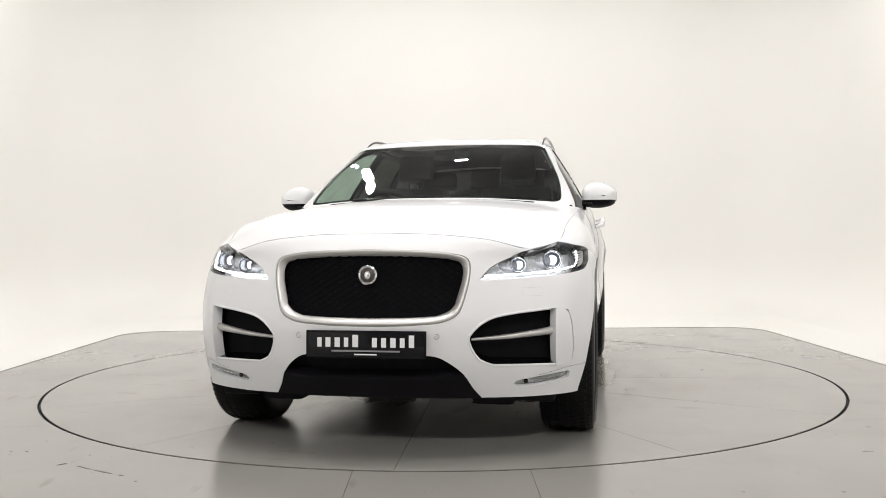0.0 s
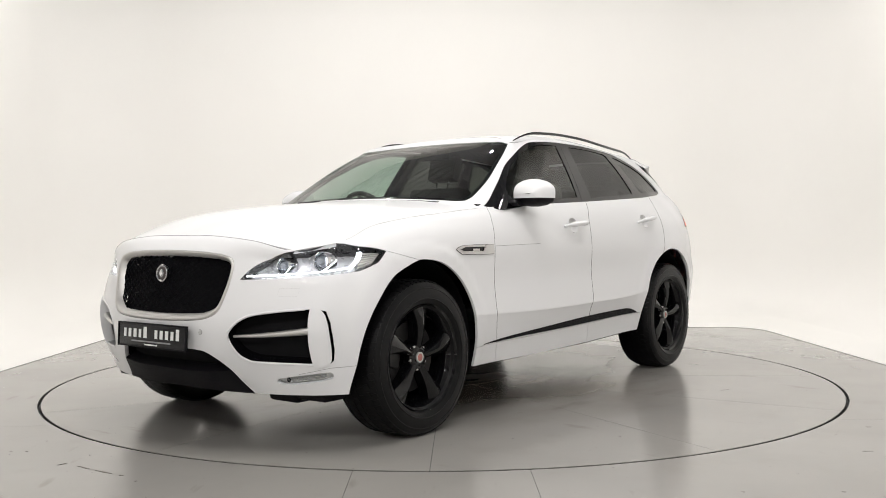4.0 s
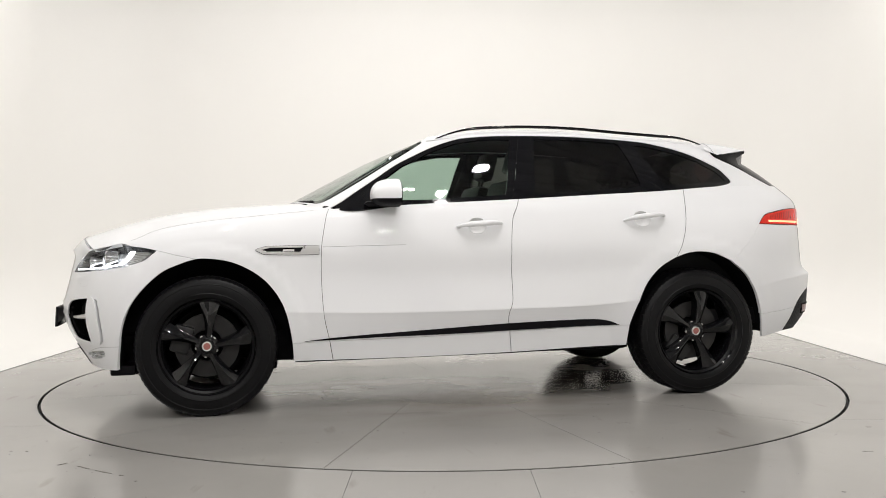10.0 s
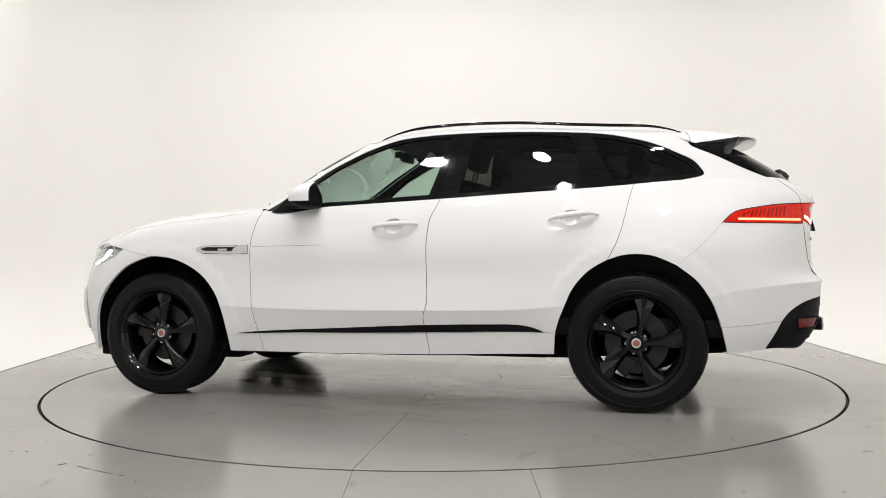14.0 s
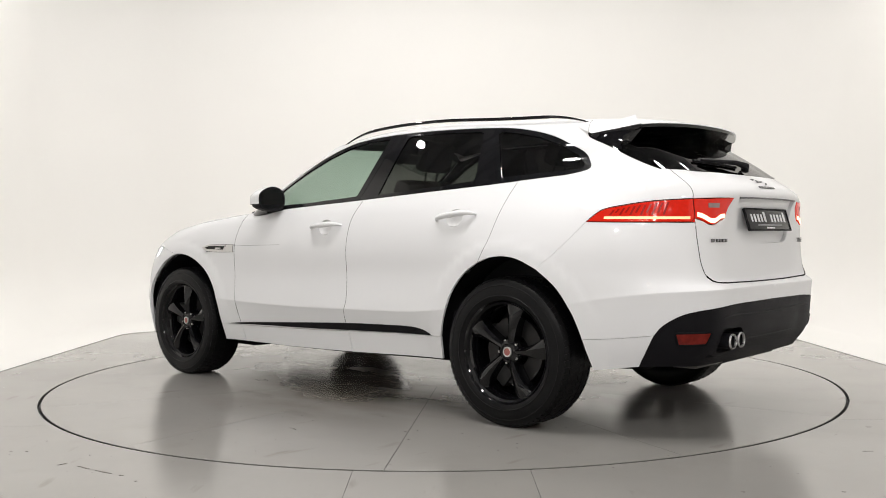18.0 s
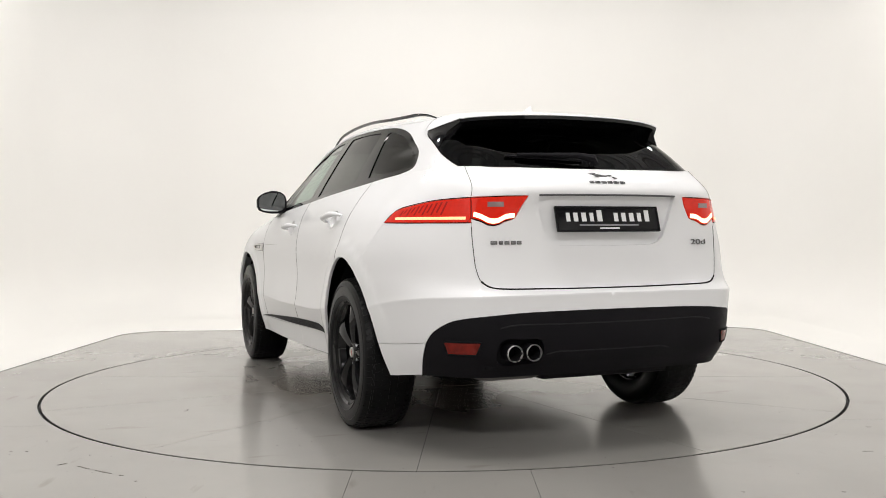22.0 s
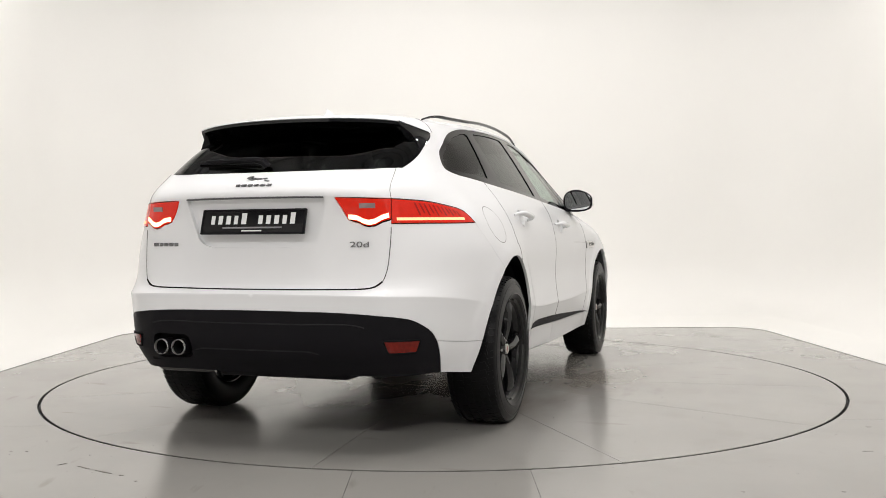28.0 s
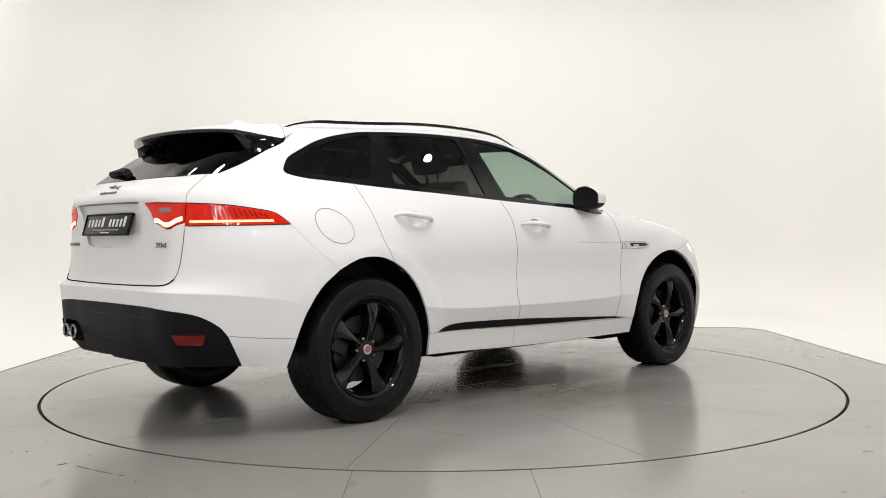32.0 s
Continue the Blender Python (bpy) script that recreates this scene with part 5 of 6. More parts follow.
def headlight(sgn):
    e = tagged(new("headlight"), "clear headlight with lit beam and a white light strip")
    e.parent = car
    q = np.array([1, sgn, 1.0])
    pick = (lambda a: a) if sgn > 0 else other
    skin_part("housing", pick(sheet(LOWER, grown(HL, 0.004), gap=0, skirt=0, lift=-0.075)), LAMP_BOWL, e)
    v, fc = wall_of(LOWER, HL, -0.003, 0.08)
    link_mesh("bezel", v * q, fc, LAMP_BEZEL, e)
    skin_part("lens", pick(sheet(LOWER, HL, gap=0.001, skirt=0, lift=0.0)), LAMP_LENS, e, "clear lens").visible_shadow = False
    # light strip: low along the edge, then up behind the second lamp
    strips = []
    for run, wide in ((line(LOWER, [f(.50, .7855), f(.60, .790), f(.733, .800), s(1.96, .811), s(1.90, .822)]), .010), (line(LOWER, [s(1.905, .820), s(1.880, .838), s(1.852, .868), s(1.838, .893)]), .0155)):
        shift = np.array([0, wide]) if wide < .015 else np.array([wide, .004])
        strips.append((loft(LOWER, run, -0.012), loft(LOWER, run + shift, -0.012)))
    vv, ff, base = [], [], 0
    for a, b in strips:
        k = len(a)
        vv += [*a, *b, *(a - [.02, 0, 0]), *(b - [.02, 0, 0])]
        for i in range(k - 1):
            ff += [(base + i, base + i + 1, base + k + i + 1, base + k + i), (base + 2*k + i, base + 2*k + i + 1, base + i + 1, base + i), (base + k + i, base + k + i + 1, base + 3*k + i + 1, base + 3*k + i)]
        base += 4 * k
    link_mesh("light_strip", np.array(vv) * q, ff, LED_WHITE, e, "lit white daytime strip", smooth=False)
    for (x, y, z, rad) in ((2.082, .632, .832, .030), (1.985, .772, .851, .036)):
        m = Matrix.Translation(Vector((x - .034, y * sgn, z))) @ Euler((0, radians(88), radians(4 * sgn))).to_matrix().to_4x4()
        bm = bmesh.new()
        lathe(bm, [(rad * 1.22, -0.05), (rad * 1.22, 0.010), (rad * 1.16, 0.014), (rad * 1.08, 0.012), (rad, 0.004), (rad * .95, -0.02)], m, 32)
        unit = part("lamp_ring", bm, CHROME, e, "chrome lamp ring")
        bm = bmesh.new()
        lathe(bm, [(rad * .96, 0.0), (rad * .86, -.036), (rad * .58, -.038), (rad * .58, -.040)], m, 28)
        part("barrel", bm, LAMP_BARREL, unit, "dark lamp barrel")
        bm = bmesh.new()
        lathe(bm, [(rad * .58, -.038), (rad * .3, -.034), (0.0005, -.032)], m, 24)
        part("beam", bm, BEAM, unit, "lit dipped beam")
        bm = bmesh.new()
        lathe(bm, [(rad * 1.02, 0.002), (rad * .9, .010), (rad * .6, .018), (rad * .3, .021), (0.0005, .022)], m, 28)
        part("beam_lens", bm, PROJECTOR, unit, "clear projector lens").visible_shadow = False
        # bright bowl beside the unit
        bm = bmesh.new()
        bmesh.ops.create_uvsphere(bm, u_segments=20, v_segments=12, radius=1, matrix=Matrix.Translation(Vector((x - .062, (y - .058) * sgn, z - .004))) @ Matrix.Diagonal((.036, .052, .038, 1)))
        part("bowl", bm, LAMP_BOWL, unit)
    for k in range(6):
        bm = bmesh.new()
        g = (k + .5) / 6
        fins = line(LOWER, [s(1.852 - .02 * g, .822 + .078 * g), s(1.772 - .055 * g, .846 + .046 * g)])
        p = loft(LOWER, fins, -0.026) * q
        tube(bm, [tuple(x) for x in p], 0.0045, 6)
        part("fin", bm, SATIN, e)


PROJECTOR = glass("projector_glass", (0.75, 0.78, 0.82))
def seam(run, parent, sgn, rad=0.0011, closed=False, name="seam", mat=None):
    """A fine joint line, or a painted shade line, on the body."""
    bm = bmesh.new()
    tube(bm, [tuple(p * np.array([1, sgn, 1.0])) for p in loft(LOWER, run, 0.0)], rad, 5, closed=closed)
    part(name, bm, mat or SEAM_GREY, parent)


for side_sign in (1, -1):
    fog_vent(side_sign)
    headlight(side_sign)
def joint(run, parent, rad, mat, lift=0.0):
    """A dark shut line round both flanks, in one piece across the middle."""
    p = loft(LOWER, run, lift)
    q = [tuple(a) for a in p]
    back = [(a[0], -a[1], a[2]) for a in p[::-1]]
    bm = bmesh.new()
    if abs(p[-1][1]) < 1e-3:
        tube(bm, q + back[1:], rad, 6)
    else:
        tube(bm, q, rad, 6)
        b2 = bmesh.new()
        tube(b2, back, rad, 6)
        part("shut_line", b2, mat, parent)
    part("shut_line", bm, mat, parent)


JOINT_BLACK = material("joint_black", (0.012, 0.012, 0.012), 0.8, spec=0.1)
JOINT_GREY = material("joint_shade", (0.10, 0.10, 0.10), 0.7, spec=0.2)
POLISHED = material("polished_rim", (0.58, 0.58, 0.58), 0.28, metal=0.9, rough_vary=0.04, scale=40)
joint(gate_up, tailgate, 0.0014, JOINT_GREY)
joint(line(LOWER, [r(.627, 1.0), r(.624, .90), r(.617, .82), r(.60, .765), r(.565, .741)]), tailgate, 0.0021, JOINT_GREY)
joint(line(LOWER, [r(.60, .765), r(.565, .7405), r(.52, .7335), r(.25, .7285), r(0, .7275)]), tailgate, 0.0042, JOINT_BLACK)
for run in (door_a, door_b, door_c):
    joint(run, car, 0.0012, JOINT_GREY)
joint(rev(hood_lead), front_bumper, 0.0011, JOINT_GREY)
joint(top((1.83, "s"), (1.68, "s"), (1.437, "s"), (1.1, "s"), (.86, "s")), front_bumper, 0.0009, SEAM_GREY)
# black lower intake and chin
chin_loop = ring(CHIN, low((.47, "f"), (.27, "f"), (0.0, "f")), line(LOWER, [("low", 0.0, "f"), f(0, .452)]))
upper_chin = ring(line(LOWER, [f(0, .452), f(.26, .45), f(.31, .44), f(.405, .362)], smooth=False), line(LOWER, [f(.405, .362), f(.27, .347), f(0, .345)]), line(LOWER, [f(0, .345), f(0, .452)]))
lower_chin = ring(line(LOWER, [f(0, .345), f(.27, .347), f(.405, .362)]), line(LOWER, [f(.405, .362), f(.436, .30), ("low", .47, "f")], smooth=False), low((.47, "f"), (.27, "f"), (0.0, "f")), line(LOWER, [("low", 0.0, "f"), f(0, .345)]))
skin_part("lower_intake", both(sheet(LOWER, grown(upper_chin, .004), gap=0, skirt=0, lift=-0.06)), BLACK_MATT, front_bumper)
skin_part("chin_spoiler", both(sheet(LOWER, lower_chin, gap=0.001, skirt=0.06, lift=0.004)), BLACK_PLASTIC, car, "black plastic chin spoiler")


# ---- side details ----
RED_DARK = material("red_lamp_rib", (0.16, 0.004, 0.003), 0.2, spec=0.3, vary=0.3, scale=40, glow=(1.0, 0.03, 0.008), glow_strength=0.13)
VENT_SILVER = material("vent_silver", (0.62, 0.61, 0.60), 0.32, metal=0.6, rough_vary=0.06, scale=25)


def side_details(sgn, door_f, door_r):
    q = np.array([1, sgn, 1.0])
    pick = (lambda a: a) if sgn > 0 else other
    # wing vent
    e = tagged(new("wing_vent"), "silver wing vent with a black slot")
    e.parent = car
    vent = line(LOWER, [s(1.178, .892), s(1.165, .884), s(1.13, .868), s(1.0, .864), s(.834, .866), s(.834, .914), s(1.0, .914), s(1.12, .91), s(1.165, .899)], closed=True, smooth=False)
    slot = line(LOWER, [s(1.150, .892), s(1.115, .880), s(.935, .878), s(.918, .905), s(1.10, .905)], closed=True, smooth=False)
    skin_part("frame", pick(sheet(LOWER, vent, [slot], gap=0, skirt=0.008, lift=0.005, step=0.02)), VENT_SILVER, e)
    skin_part("slot", pick(sheet(LOWER, grown(slot, .002), gap=0, skirt=0, lift=0.001, step=0.02)), BLACK_GLOSS, e)
    bm = bmesh.new()
    tube(bm, [tuple(p) for p in loft(LOWER, vent, 0.001) * q], 0.0022, 5, closed=True)
    part("rim_line", bm, DARK_TRIM, e)
    bm = bmesh.new()
    tube(bm, [tuple(p) for p in loft(LOWER, slot, 0.005) * q], 0.0022, 5, closed=True)
    part("slot_edge", bm, SATIN, e)
    bar = line(LOWER, [s(1.03, .894), s(.97, .894), s(.97, .883), s(1.03, .883)], closed=True, smooth=False)
    skin_part("slot_badge", pick(sheet(LOWER, bar, gap=0, skirt=0.003, lift=0.004, step=0.02)), SATIN, e)
    # dark side strip, one length to each door and the wing
    up = line(LOWER, [s(.915, .387), s(.748, .402), s(.296, .427), s(-.258, .455), s(-.6, .464), s(-.80, .464), s(-.88, .45), s(-.935, .428)])
    dn = line(LOWER, [s(-.935, .428), s(-.8, .4265), s(-.316, .415), s(.486, .398), s(.77, .3895), s(.915, .387)], smooth=False)
    full = ring(up, dn)
    strip = pick(sheet(LOWER, full, gap=0, skirt=0.004, lift=0.004, step=0.03))
    skin_part("side_strip", strip, BLACK_PLASTIC, car, "black side strip")
    for door, (xs, zs) in zip((door_f, door_r), HANDLES):
        n = 13
        pts = []
        for k in range(n):
            t = k / (n - 1)
            x, z = xs[0] + (xs[1] - xs[0]) * t, zs[0] + (zs[1] - zs[0]) * t
            uv = np.array([spot(LOWER, s(x, z))])
            bow = 0.043 * (1 - abs(2 * t - 1)**4)
            pts.append(loft(LOWER, uv, 0.003 + bow)[0] * q)
        bm = bmesh.new()
        tube(bm, [tuple(p) for p in pts], [0.009 + 0.011 * min(1, 4 * min(k, n - 1 - k) / (n - 1)) for k in range(n)], 12, flat=0.8)
        part("handle", bm, WHITE_PAINT, door, "white door handle")
        # finger scoop behind the handle
        cup = CUPS[0] if door is door_f else CUPS[1]
        c0 = cup.mean(0)
        rings, k = [], len(cup)
        for t, d in ((1.03, -0.0005), (0.97, -0.004), (0.90, -0.014), (0.70, -0.026), (0.4, -0.032)):
            rings.append(loft(LOWER, c0 + (cup - c0) * t, d))
        v = np.concatenate([*rings, loft(LOWER, c0[None], -0.033)]) * q
        fc = [(j * k + i, j * k + (i + 1) % k, (j + 1) * k + (i + 1) % k, (j + 1) * k + i) for j in range(4) for i in range(k)] + [(4 * k + i, 4 * k + (i + 1) % k, 5 * k) for i in range(k)]
        link_mesh("finger_scoop", v, fc, SCOOP_SHADED, door)
    # mirror
    e = tagged(new("door_mirror"), "white door mirror on a black foot")
    e.parent = car
    shell = []
    for x, k in ((.545, .12), (.541, .36), (.530, .60), (.510, .80), (.481, .92), (.447, .985), (.412, 1.0), (.391, .985), (.386, .95)):
        hw, hh = .104 * (0.35 + 0.65 * k), .079 * k
        yc, zc = .957 - .012 * (x - .386) / .16, 1.203 - .008 * (1 - k)
        sec = []
        for j in range(28):
            a_ = 2 * math.pi * j / 28
            c_, s_ = math.cos(a_), math.sin(a_)
            e_ = 0.62 if s_ < 0 else 0.80
            yy = yc + hw * math.copysign(abs(c_)**e_, c_)
            zz = zc + hh * math.copysign(abs(s_)**e_, s_) - .022 * max(0, (yy - yc) / hw) * max(0, s_) + .012 * max(0, (yy - yc) / hw) * max(0, -s_)
            sec.append((x, yy * sgn, 1.170 if abs(zz - 1.170) < .014 else zz))
        shell.append(sec)
    for name, mt, white in (("cap", WHITE_PAINT, True), ("shell", BLACK_PLASTIC, False)):
        bm = bmesh.new()
        vs = [[bm.verts.new(p) for p in sec] for sec in shell]
        for a, b in zip(vs, vs[1:]):
            for j in range(28):
                q4 = (a[j], a[(j + 1) % 28], b[(j + 1) % 28], b[j])
                mid = sum(v.co.z for v in q4) / 4
                if (mid > 1.170) == white and not (white and a[0].co.x < .395):
                    bm.faces.new(q4)
        if white:
            bm.faces.new(vs[0])
        else:
            for j in range(28):
                a, b = vs[-2], vs[-1]
                if not any({a[j], b[j], a[(j + 1) % 28], b[(j + 1) % 28]} == set(fc_.verts) for fc_ in a[j].link_faces):
                    bm.faces.new((a[j], a[(j + 1) % 28], b[(j + 1) % 28], b[j]))
            bm.faces.new(vs[-1])
        bmesh.ops.delete(bm, geom=[v for v in bm.verts if not v.link_faces], context="VERTS")
        bmesh.ops.recalc_face_normals(bm, faces=bm.faces)
        part(name, bm, mt, e, "white mirror cap" if white else "black lower mirror shell")
    bm = bmesh.new()
    yc, zc = .957, 1.203
    ring_ = []
    for j in range(28):
        a_ = 2 * math.pi * j / 28
        c_, s_ = math.cos(a_), math.sin(a_)
        yy = yc + .090 * math.copysign(abs(c_)**.62, c_)
        ring_.append(bm.verts.new((.3845, yy * sgn, zc + .064 * math.copysign(abs(s_)**.62, s_) - .016 * max(0, (yy - yc) / .09) * max(0, s_))))
    bm.faces.new(ring_)
    part("mirror_glass", bm, MIRROR, e)
    bm = bmesh.new()
    secs = []
    for t in np.linspace(0, 1, 6):
        y = .815 + .10 * t
        secs.append([bm.verts.new((x, y * sgn, z)) for x, z in ((.40, 1.128 + .004 * t), (.40, 1.165 - .01 * t), (.56, 1.165 - .01 * t), (.575, 1.145), (.55, 1.124 + .008 * t))])
    for a, b in zip(secs, secs[1:]):
        for k in range(5):
            bm.faces.new((a[k], a[(k + 1) % 5], b[(k + 1) % 5], b[k]))
    bm.faces.new(secs[0])
    bm.faces.new(secs[-1])
    bmesh.ops.recalc_face_normals(bm, faces=bm.faces)
    part("foot", bm, BLACK_PLASTIC, e, "black mirror foot")
    # tail lamp, outer half on the quarter
    e = tagged(new("tail_lamp"), "lit red wrap-round tail lamp")
    e.parent = car
    lamp = ring(tail_over, gate_lamp, rev(tail_under))
    skin_part("outer_lens", pick(sheet(LOWER, lamp, gap=0.003, skirt=0.012, lift=0.002, step=0.02)), RED_LENS, e)
    edge = lamp[::2]
    seam_line = loft(LOWER, edge, 0.001) * q
    bm = bmesh.new()
    tube(bm, [tuple(p) for p in seam_line], 0.0017, 5, closed=True)
    part("gasket", bm, BLACK_PLASTIC, e)
    for k in range(11):
        x0 = -1.985 - .0215 * k
        hi = float(np.interp(-x0, [1.945, 2.04, 2.15, 2.25], [1.078, 1.10, 1.117, 1.126])) - .012
        rib = line(LOWER, [s(x0, 1.052 + .010 * (k % 2)), s(x0 - .012, hi)])
        wide = rib + np.array([.0085, 0])
        a, b = loft(LOWER, rib, 0.0032), loft(LOWER, wide, 0.0032)
        n_ = len(a)
        link_mesh("rib", np.concatenate([a, b]) * q, [(i, i + 1, n_ + i + 1, n_ + i) for i in range(n_ - 1)], RED_DARK, e)
    strip_run = line(LOWER, [s(-1.965, 1.034), s(-2.05, 1.033), s(-2.2, 1.031), r(.645, 1.03)])
    for k0, mt in ((0.0, LED_AMBER),):
        a, b = loft(LOWER, strip_run, 0.004), loft(LOWER, strip_run + np.array([0, .0085]), 0.004)
        k = len(a)
        link_mesh("light_strip", np.concatenate([a, b]) * q, [(i, i + 1, k + i + 1, k + i) for i in range(k - 1)], mt, e, "glowing amber-white strip")
    inner = ring(lamp_in, line(LOWER, [r(.627, 1.034), r(.622, 1.127)]))
    skin_part("inner_lens", pick(sheet(LOWER, inner, gap=0.003, skirt=0.02, lift=0.002, step=0.02)), RED_LENS, e)
    strip_run = line(LOWER, [r(.618, 1.043), r(.592, 1.032), r(.565, 1.016), r(.540, 1.012), r(.518, 1.018), r(.496, 1.030), r(.474, 1.035), r(.452, 1.036)])
    a, b = loft(LOWER, strip_run, 0.004), loft(LOWER, strip_run + np.array([0, .014]), 0.004)
    k = len(a)
    link_mesh("light_strip", np.concatenate([a, b]) * q, [(i, i + 1, k + i + 1, k + i) for i in range(k - 1)], LED_WARM, e, "glowing amber-white strip")
    rl = line(LOWER, [r(.565, 1.106), r(.50, 1.106), r(.50, 1.084), r(.565, 1.084)], closed=True, smooth=False)
    skin_part("reverse_lens", pick(sheet(LOWER, rl, gap=0, skirt=0.003, lift=0.0045, step=0.02)), material("grey_lens", (0.24, 0.17, 0.165), 0.12, coat=1.0), e)
    # valance reflector
    rf = line(LOWER, [r(.738, .504), r(.617, .506), r(.630, .457), r(.722, .456)], closed=True, smooth=False)
    skin_part("reflector", pick(sheet(LOWER, rf, gap=0, skirt=0.004, lift=0.003, step=0.02)), RED_DIM, valance, "red reflector")
    bm = bmesh.new()
    tube(bm, [tuple(p) for p in loft(LOWER, grown(rf, .004), 0.002) * q], 0.005, 6, closed=True)
    part("reflector_frame", bm, BLACK_MATT, valance)
    # grey rod painting the shade along the door's crease
    seam(line(LOWER, [s(.812, .906), s(.6, .910), s(.35, .914)]), door_f, sgn, name="crease_shade_line")
    seam(line(LOWER, [s(1.886, .388), s(1.95, .384), f(.85, .382), f(.72, .352)]), front_bumper, sgn)
    seam(line(LOWER, [f(.66, .735), f(.74, .735), f(.735, .70), f(.655, .70)], closed=True, smooth=False), front_bumper, sgn, 0.0004, True, "washer_cover", WASHER_GREY)
    # dark flange under the sill
    bm = bmesh.new()
    tube(bm, [(x, .872 * sgn, float(np.interp(x, [-.97, -.85, -.27, .97], [.306, .304, .287, .279])) + .003) for x in np.linspace(.965, -.965, 15)], 0.015, 8)
    part("sill_rail", bm, BLACK_PLASTIC, car)


# body white set darker, for the shade in the finger scoops
SCOOP_SHADED = material("scoop_shaded_white", (0.70, 0.70, 0.70), 0.4, coat=0.6, rough_vary=0.04)
for k, side_sign in enumerate((1, -1)):
    side_details(side_sign, front_doors[k], rear_doors[k])
# fuel flap on the right flank
flap = line(LOWER, [s(-1.64 + .105 * math.cos(a), 1.015 + .085 * math.sin(a) - .02 * math.cos(a)) for a in np.linspace(0, 2 * math.pi, 25)[:-1]], closed=True)
fa, fb = loft(LOWER, flap, 0.0008), loft(LOWER, grown(flap, 0.0032), 0.0008)
n_flap = len(fa)
link_mesh("fuel_flap_joint", np.concatenate([fa, fb]) * np.array([1, -1, 1.0]), [(i, (i + 1) % n_flap, n_flap + (i + 1) % n_flap, n_flap + i) for i in range(n_flap)], material("joint_grey", (0.25, 0.25, 0.25), 0.6), car)


BADGE = material("badge_metal", (0.16, 0.16, 0.165), 0.28, metal=0.9, rough_vary=0.08, scale=60)


def tail_details():
    e = tagged(new("number_plate"), "black rear plate with a pale dealer print")
    e.parent = tailgate
    e.matrix_local = pose(-2.402, 0.004, 1.03, 0, -16, 180)
    plate_on(e)
    for y in (.477, .386):
        bm = bmesh.new()
        m = Matrix.Translation((-2.418, y, .459)) @ Euler((0, radians(-90), 0)).to_matrix().to_4x4()
        lathe(bm, [(0.0318, -0.02), (0.0322, 0.010), (0.0330, 0.0145), (0.0342, 0.0162), (0.0356, 0.0150), (0.0366, 0.011), (0.0370, 0.007)], m, 40)
        tip = part("exhaust_tip", bm, POLISHED, car, "bright rimmed exhaust tip")
        bm = bmesh.new()
        lathe(bm, [(0.0317, 0.004), (0.031, -0.075), (0.0, -0.075)], m, 30)
        part("exhaust_bore", bm, BLACK_MATT, tip)
        bm = bmesh.new()
        lathe(bm, [(0.0369, 0.0075), (0.0362, -0.02), (0.036, -0.09)], m, 30)
        part("sleeve", bm, BLACK_PLASTIC, tip)
    bm = bmesh.new()
    block(bm, (-2.355, .30, .385), (-2.315, .58, .55), 0.01)
    part("exhaust_recess", bm, BLACK_MATT, valance)
    for z, y1, rad in ((.577, .535, .0028), (.456, .315, .0028)):
        run = line(LOWER, [r(y1, z - .01), r(y1 - .05, z), r(.2, z), r(0, z)])
        p = loft(LOWER, run, 0.0)
        bm = bmesh.new()
        tube(bm, [tuple(a) for a in p] + [(a[0], -a[1], a[2]) for a in p[::-1][1:]], rad, 8)
        part("ridge", bm, DARK_TRIM, valance)
    # leaping-shape badge and name badges as plain shapes
    bm = bmesh.new()
    for k, (y, z, w, h, tilt) in enumerate(((.0, 1.224, .125, .014, 9), (.052, 1.234, .045, .012, -12), (-.055, 1.214, .045, .009, 22), (.03, 1.220, .05, .008, 26), (-.03, 1.226, .035, .010, -6))):
        uv = np.array([spot(LOWER, r(abs(y), z))])
        p = loft(LOWER, uv, 0.002)[0]
        bmesh.ops.create_icosphere(bm, subdivisions=2, radius=1, matrix=Matrix.Translation((p[0], y, z)) @ Euler((radians(tilt), radians(-50), 0)).to_matrix().to_4x4() @ Matrix.Diagonal((h / 2, w / 2, .004, 1)))
    part("emblem", bm, BADGE, tailgate, "small silver emblem")
    def bars(y0, z, widths, h, name):
        y = y0
        for w in widths:
            uv = np.array([spot(LOWER, r(abs(y - w / 2), z))])
            p, n = loft(LOWER, uv, 0.002)[0], outward(LOWER, uv)[0]
            b2 = bmesh.new()
            tilt = math.atan2(n[2], -n[0])
            block(b2, (-0.003, -w / 2 + .002, -h / 2), (0.0025, w / 2 - .002, h / 2), 0.001, Matrix.Translation((p[0], y - w / 2, z)) @ Euler((0, tilt, 0)).to_matrix().to_4x4())
            part(name, b2, BADGE, tailgate)
            y -= w + .003
    bars(.094, 1.194, [.024, .030, .028, .028, .030, .028], .013, "badge_bar")
    bars(.560, .93, [.034, .022, .026, .026, .024], .016, "badge_bar")
    cu = bpy.data.curves.new("badge_text", "FONT")
    cu.body, cu.size, cu.extrude, cu.align_x = "20d", 0.048, 0.0015, "CENTER"
    ob = new("badge_text", cu)
    me = bpy.data.meshes.new_from_object(ob)
    bpy.data.objects.remove(ob)
    me.materials.append(BADGE)
    t = new("size_badge", me)
    t.parent = tailgate
    p = loft(LOWER, np.array([spot(LOWER, r(.50, .915))]), 0.003)[0]
    nn = outward(LOWER, np.array([spot(LOWER, r(.50, .915))]))[0]
    away = Vector((nn[0], -nn[1], nn[2])).normalized()
    across = Vector((0, 0, 1)).cross(away).normalized()
    rise = away.cross(across)
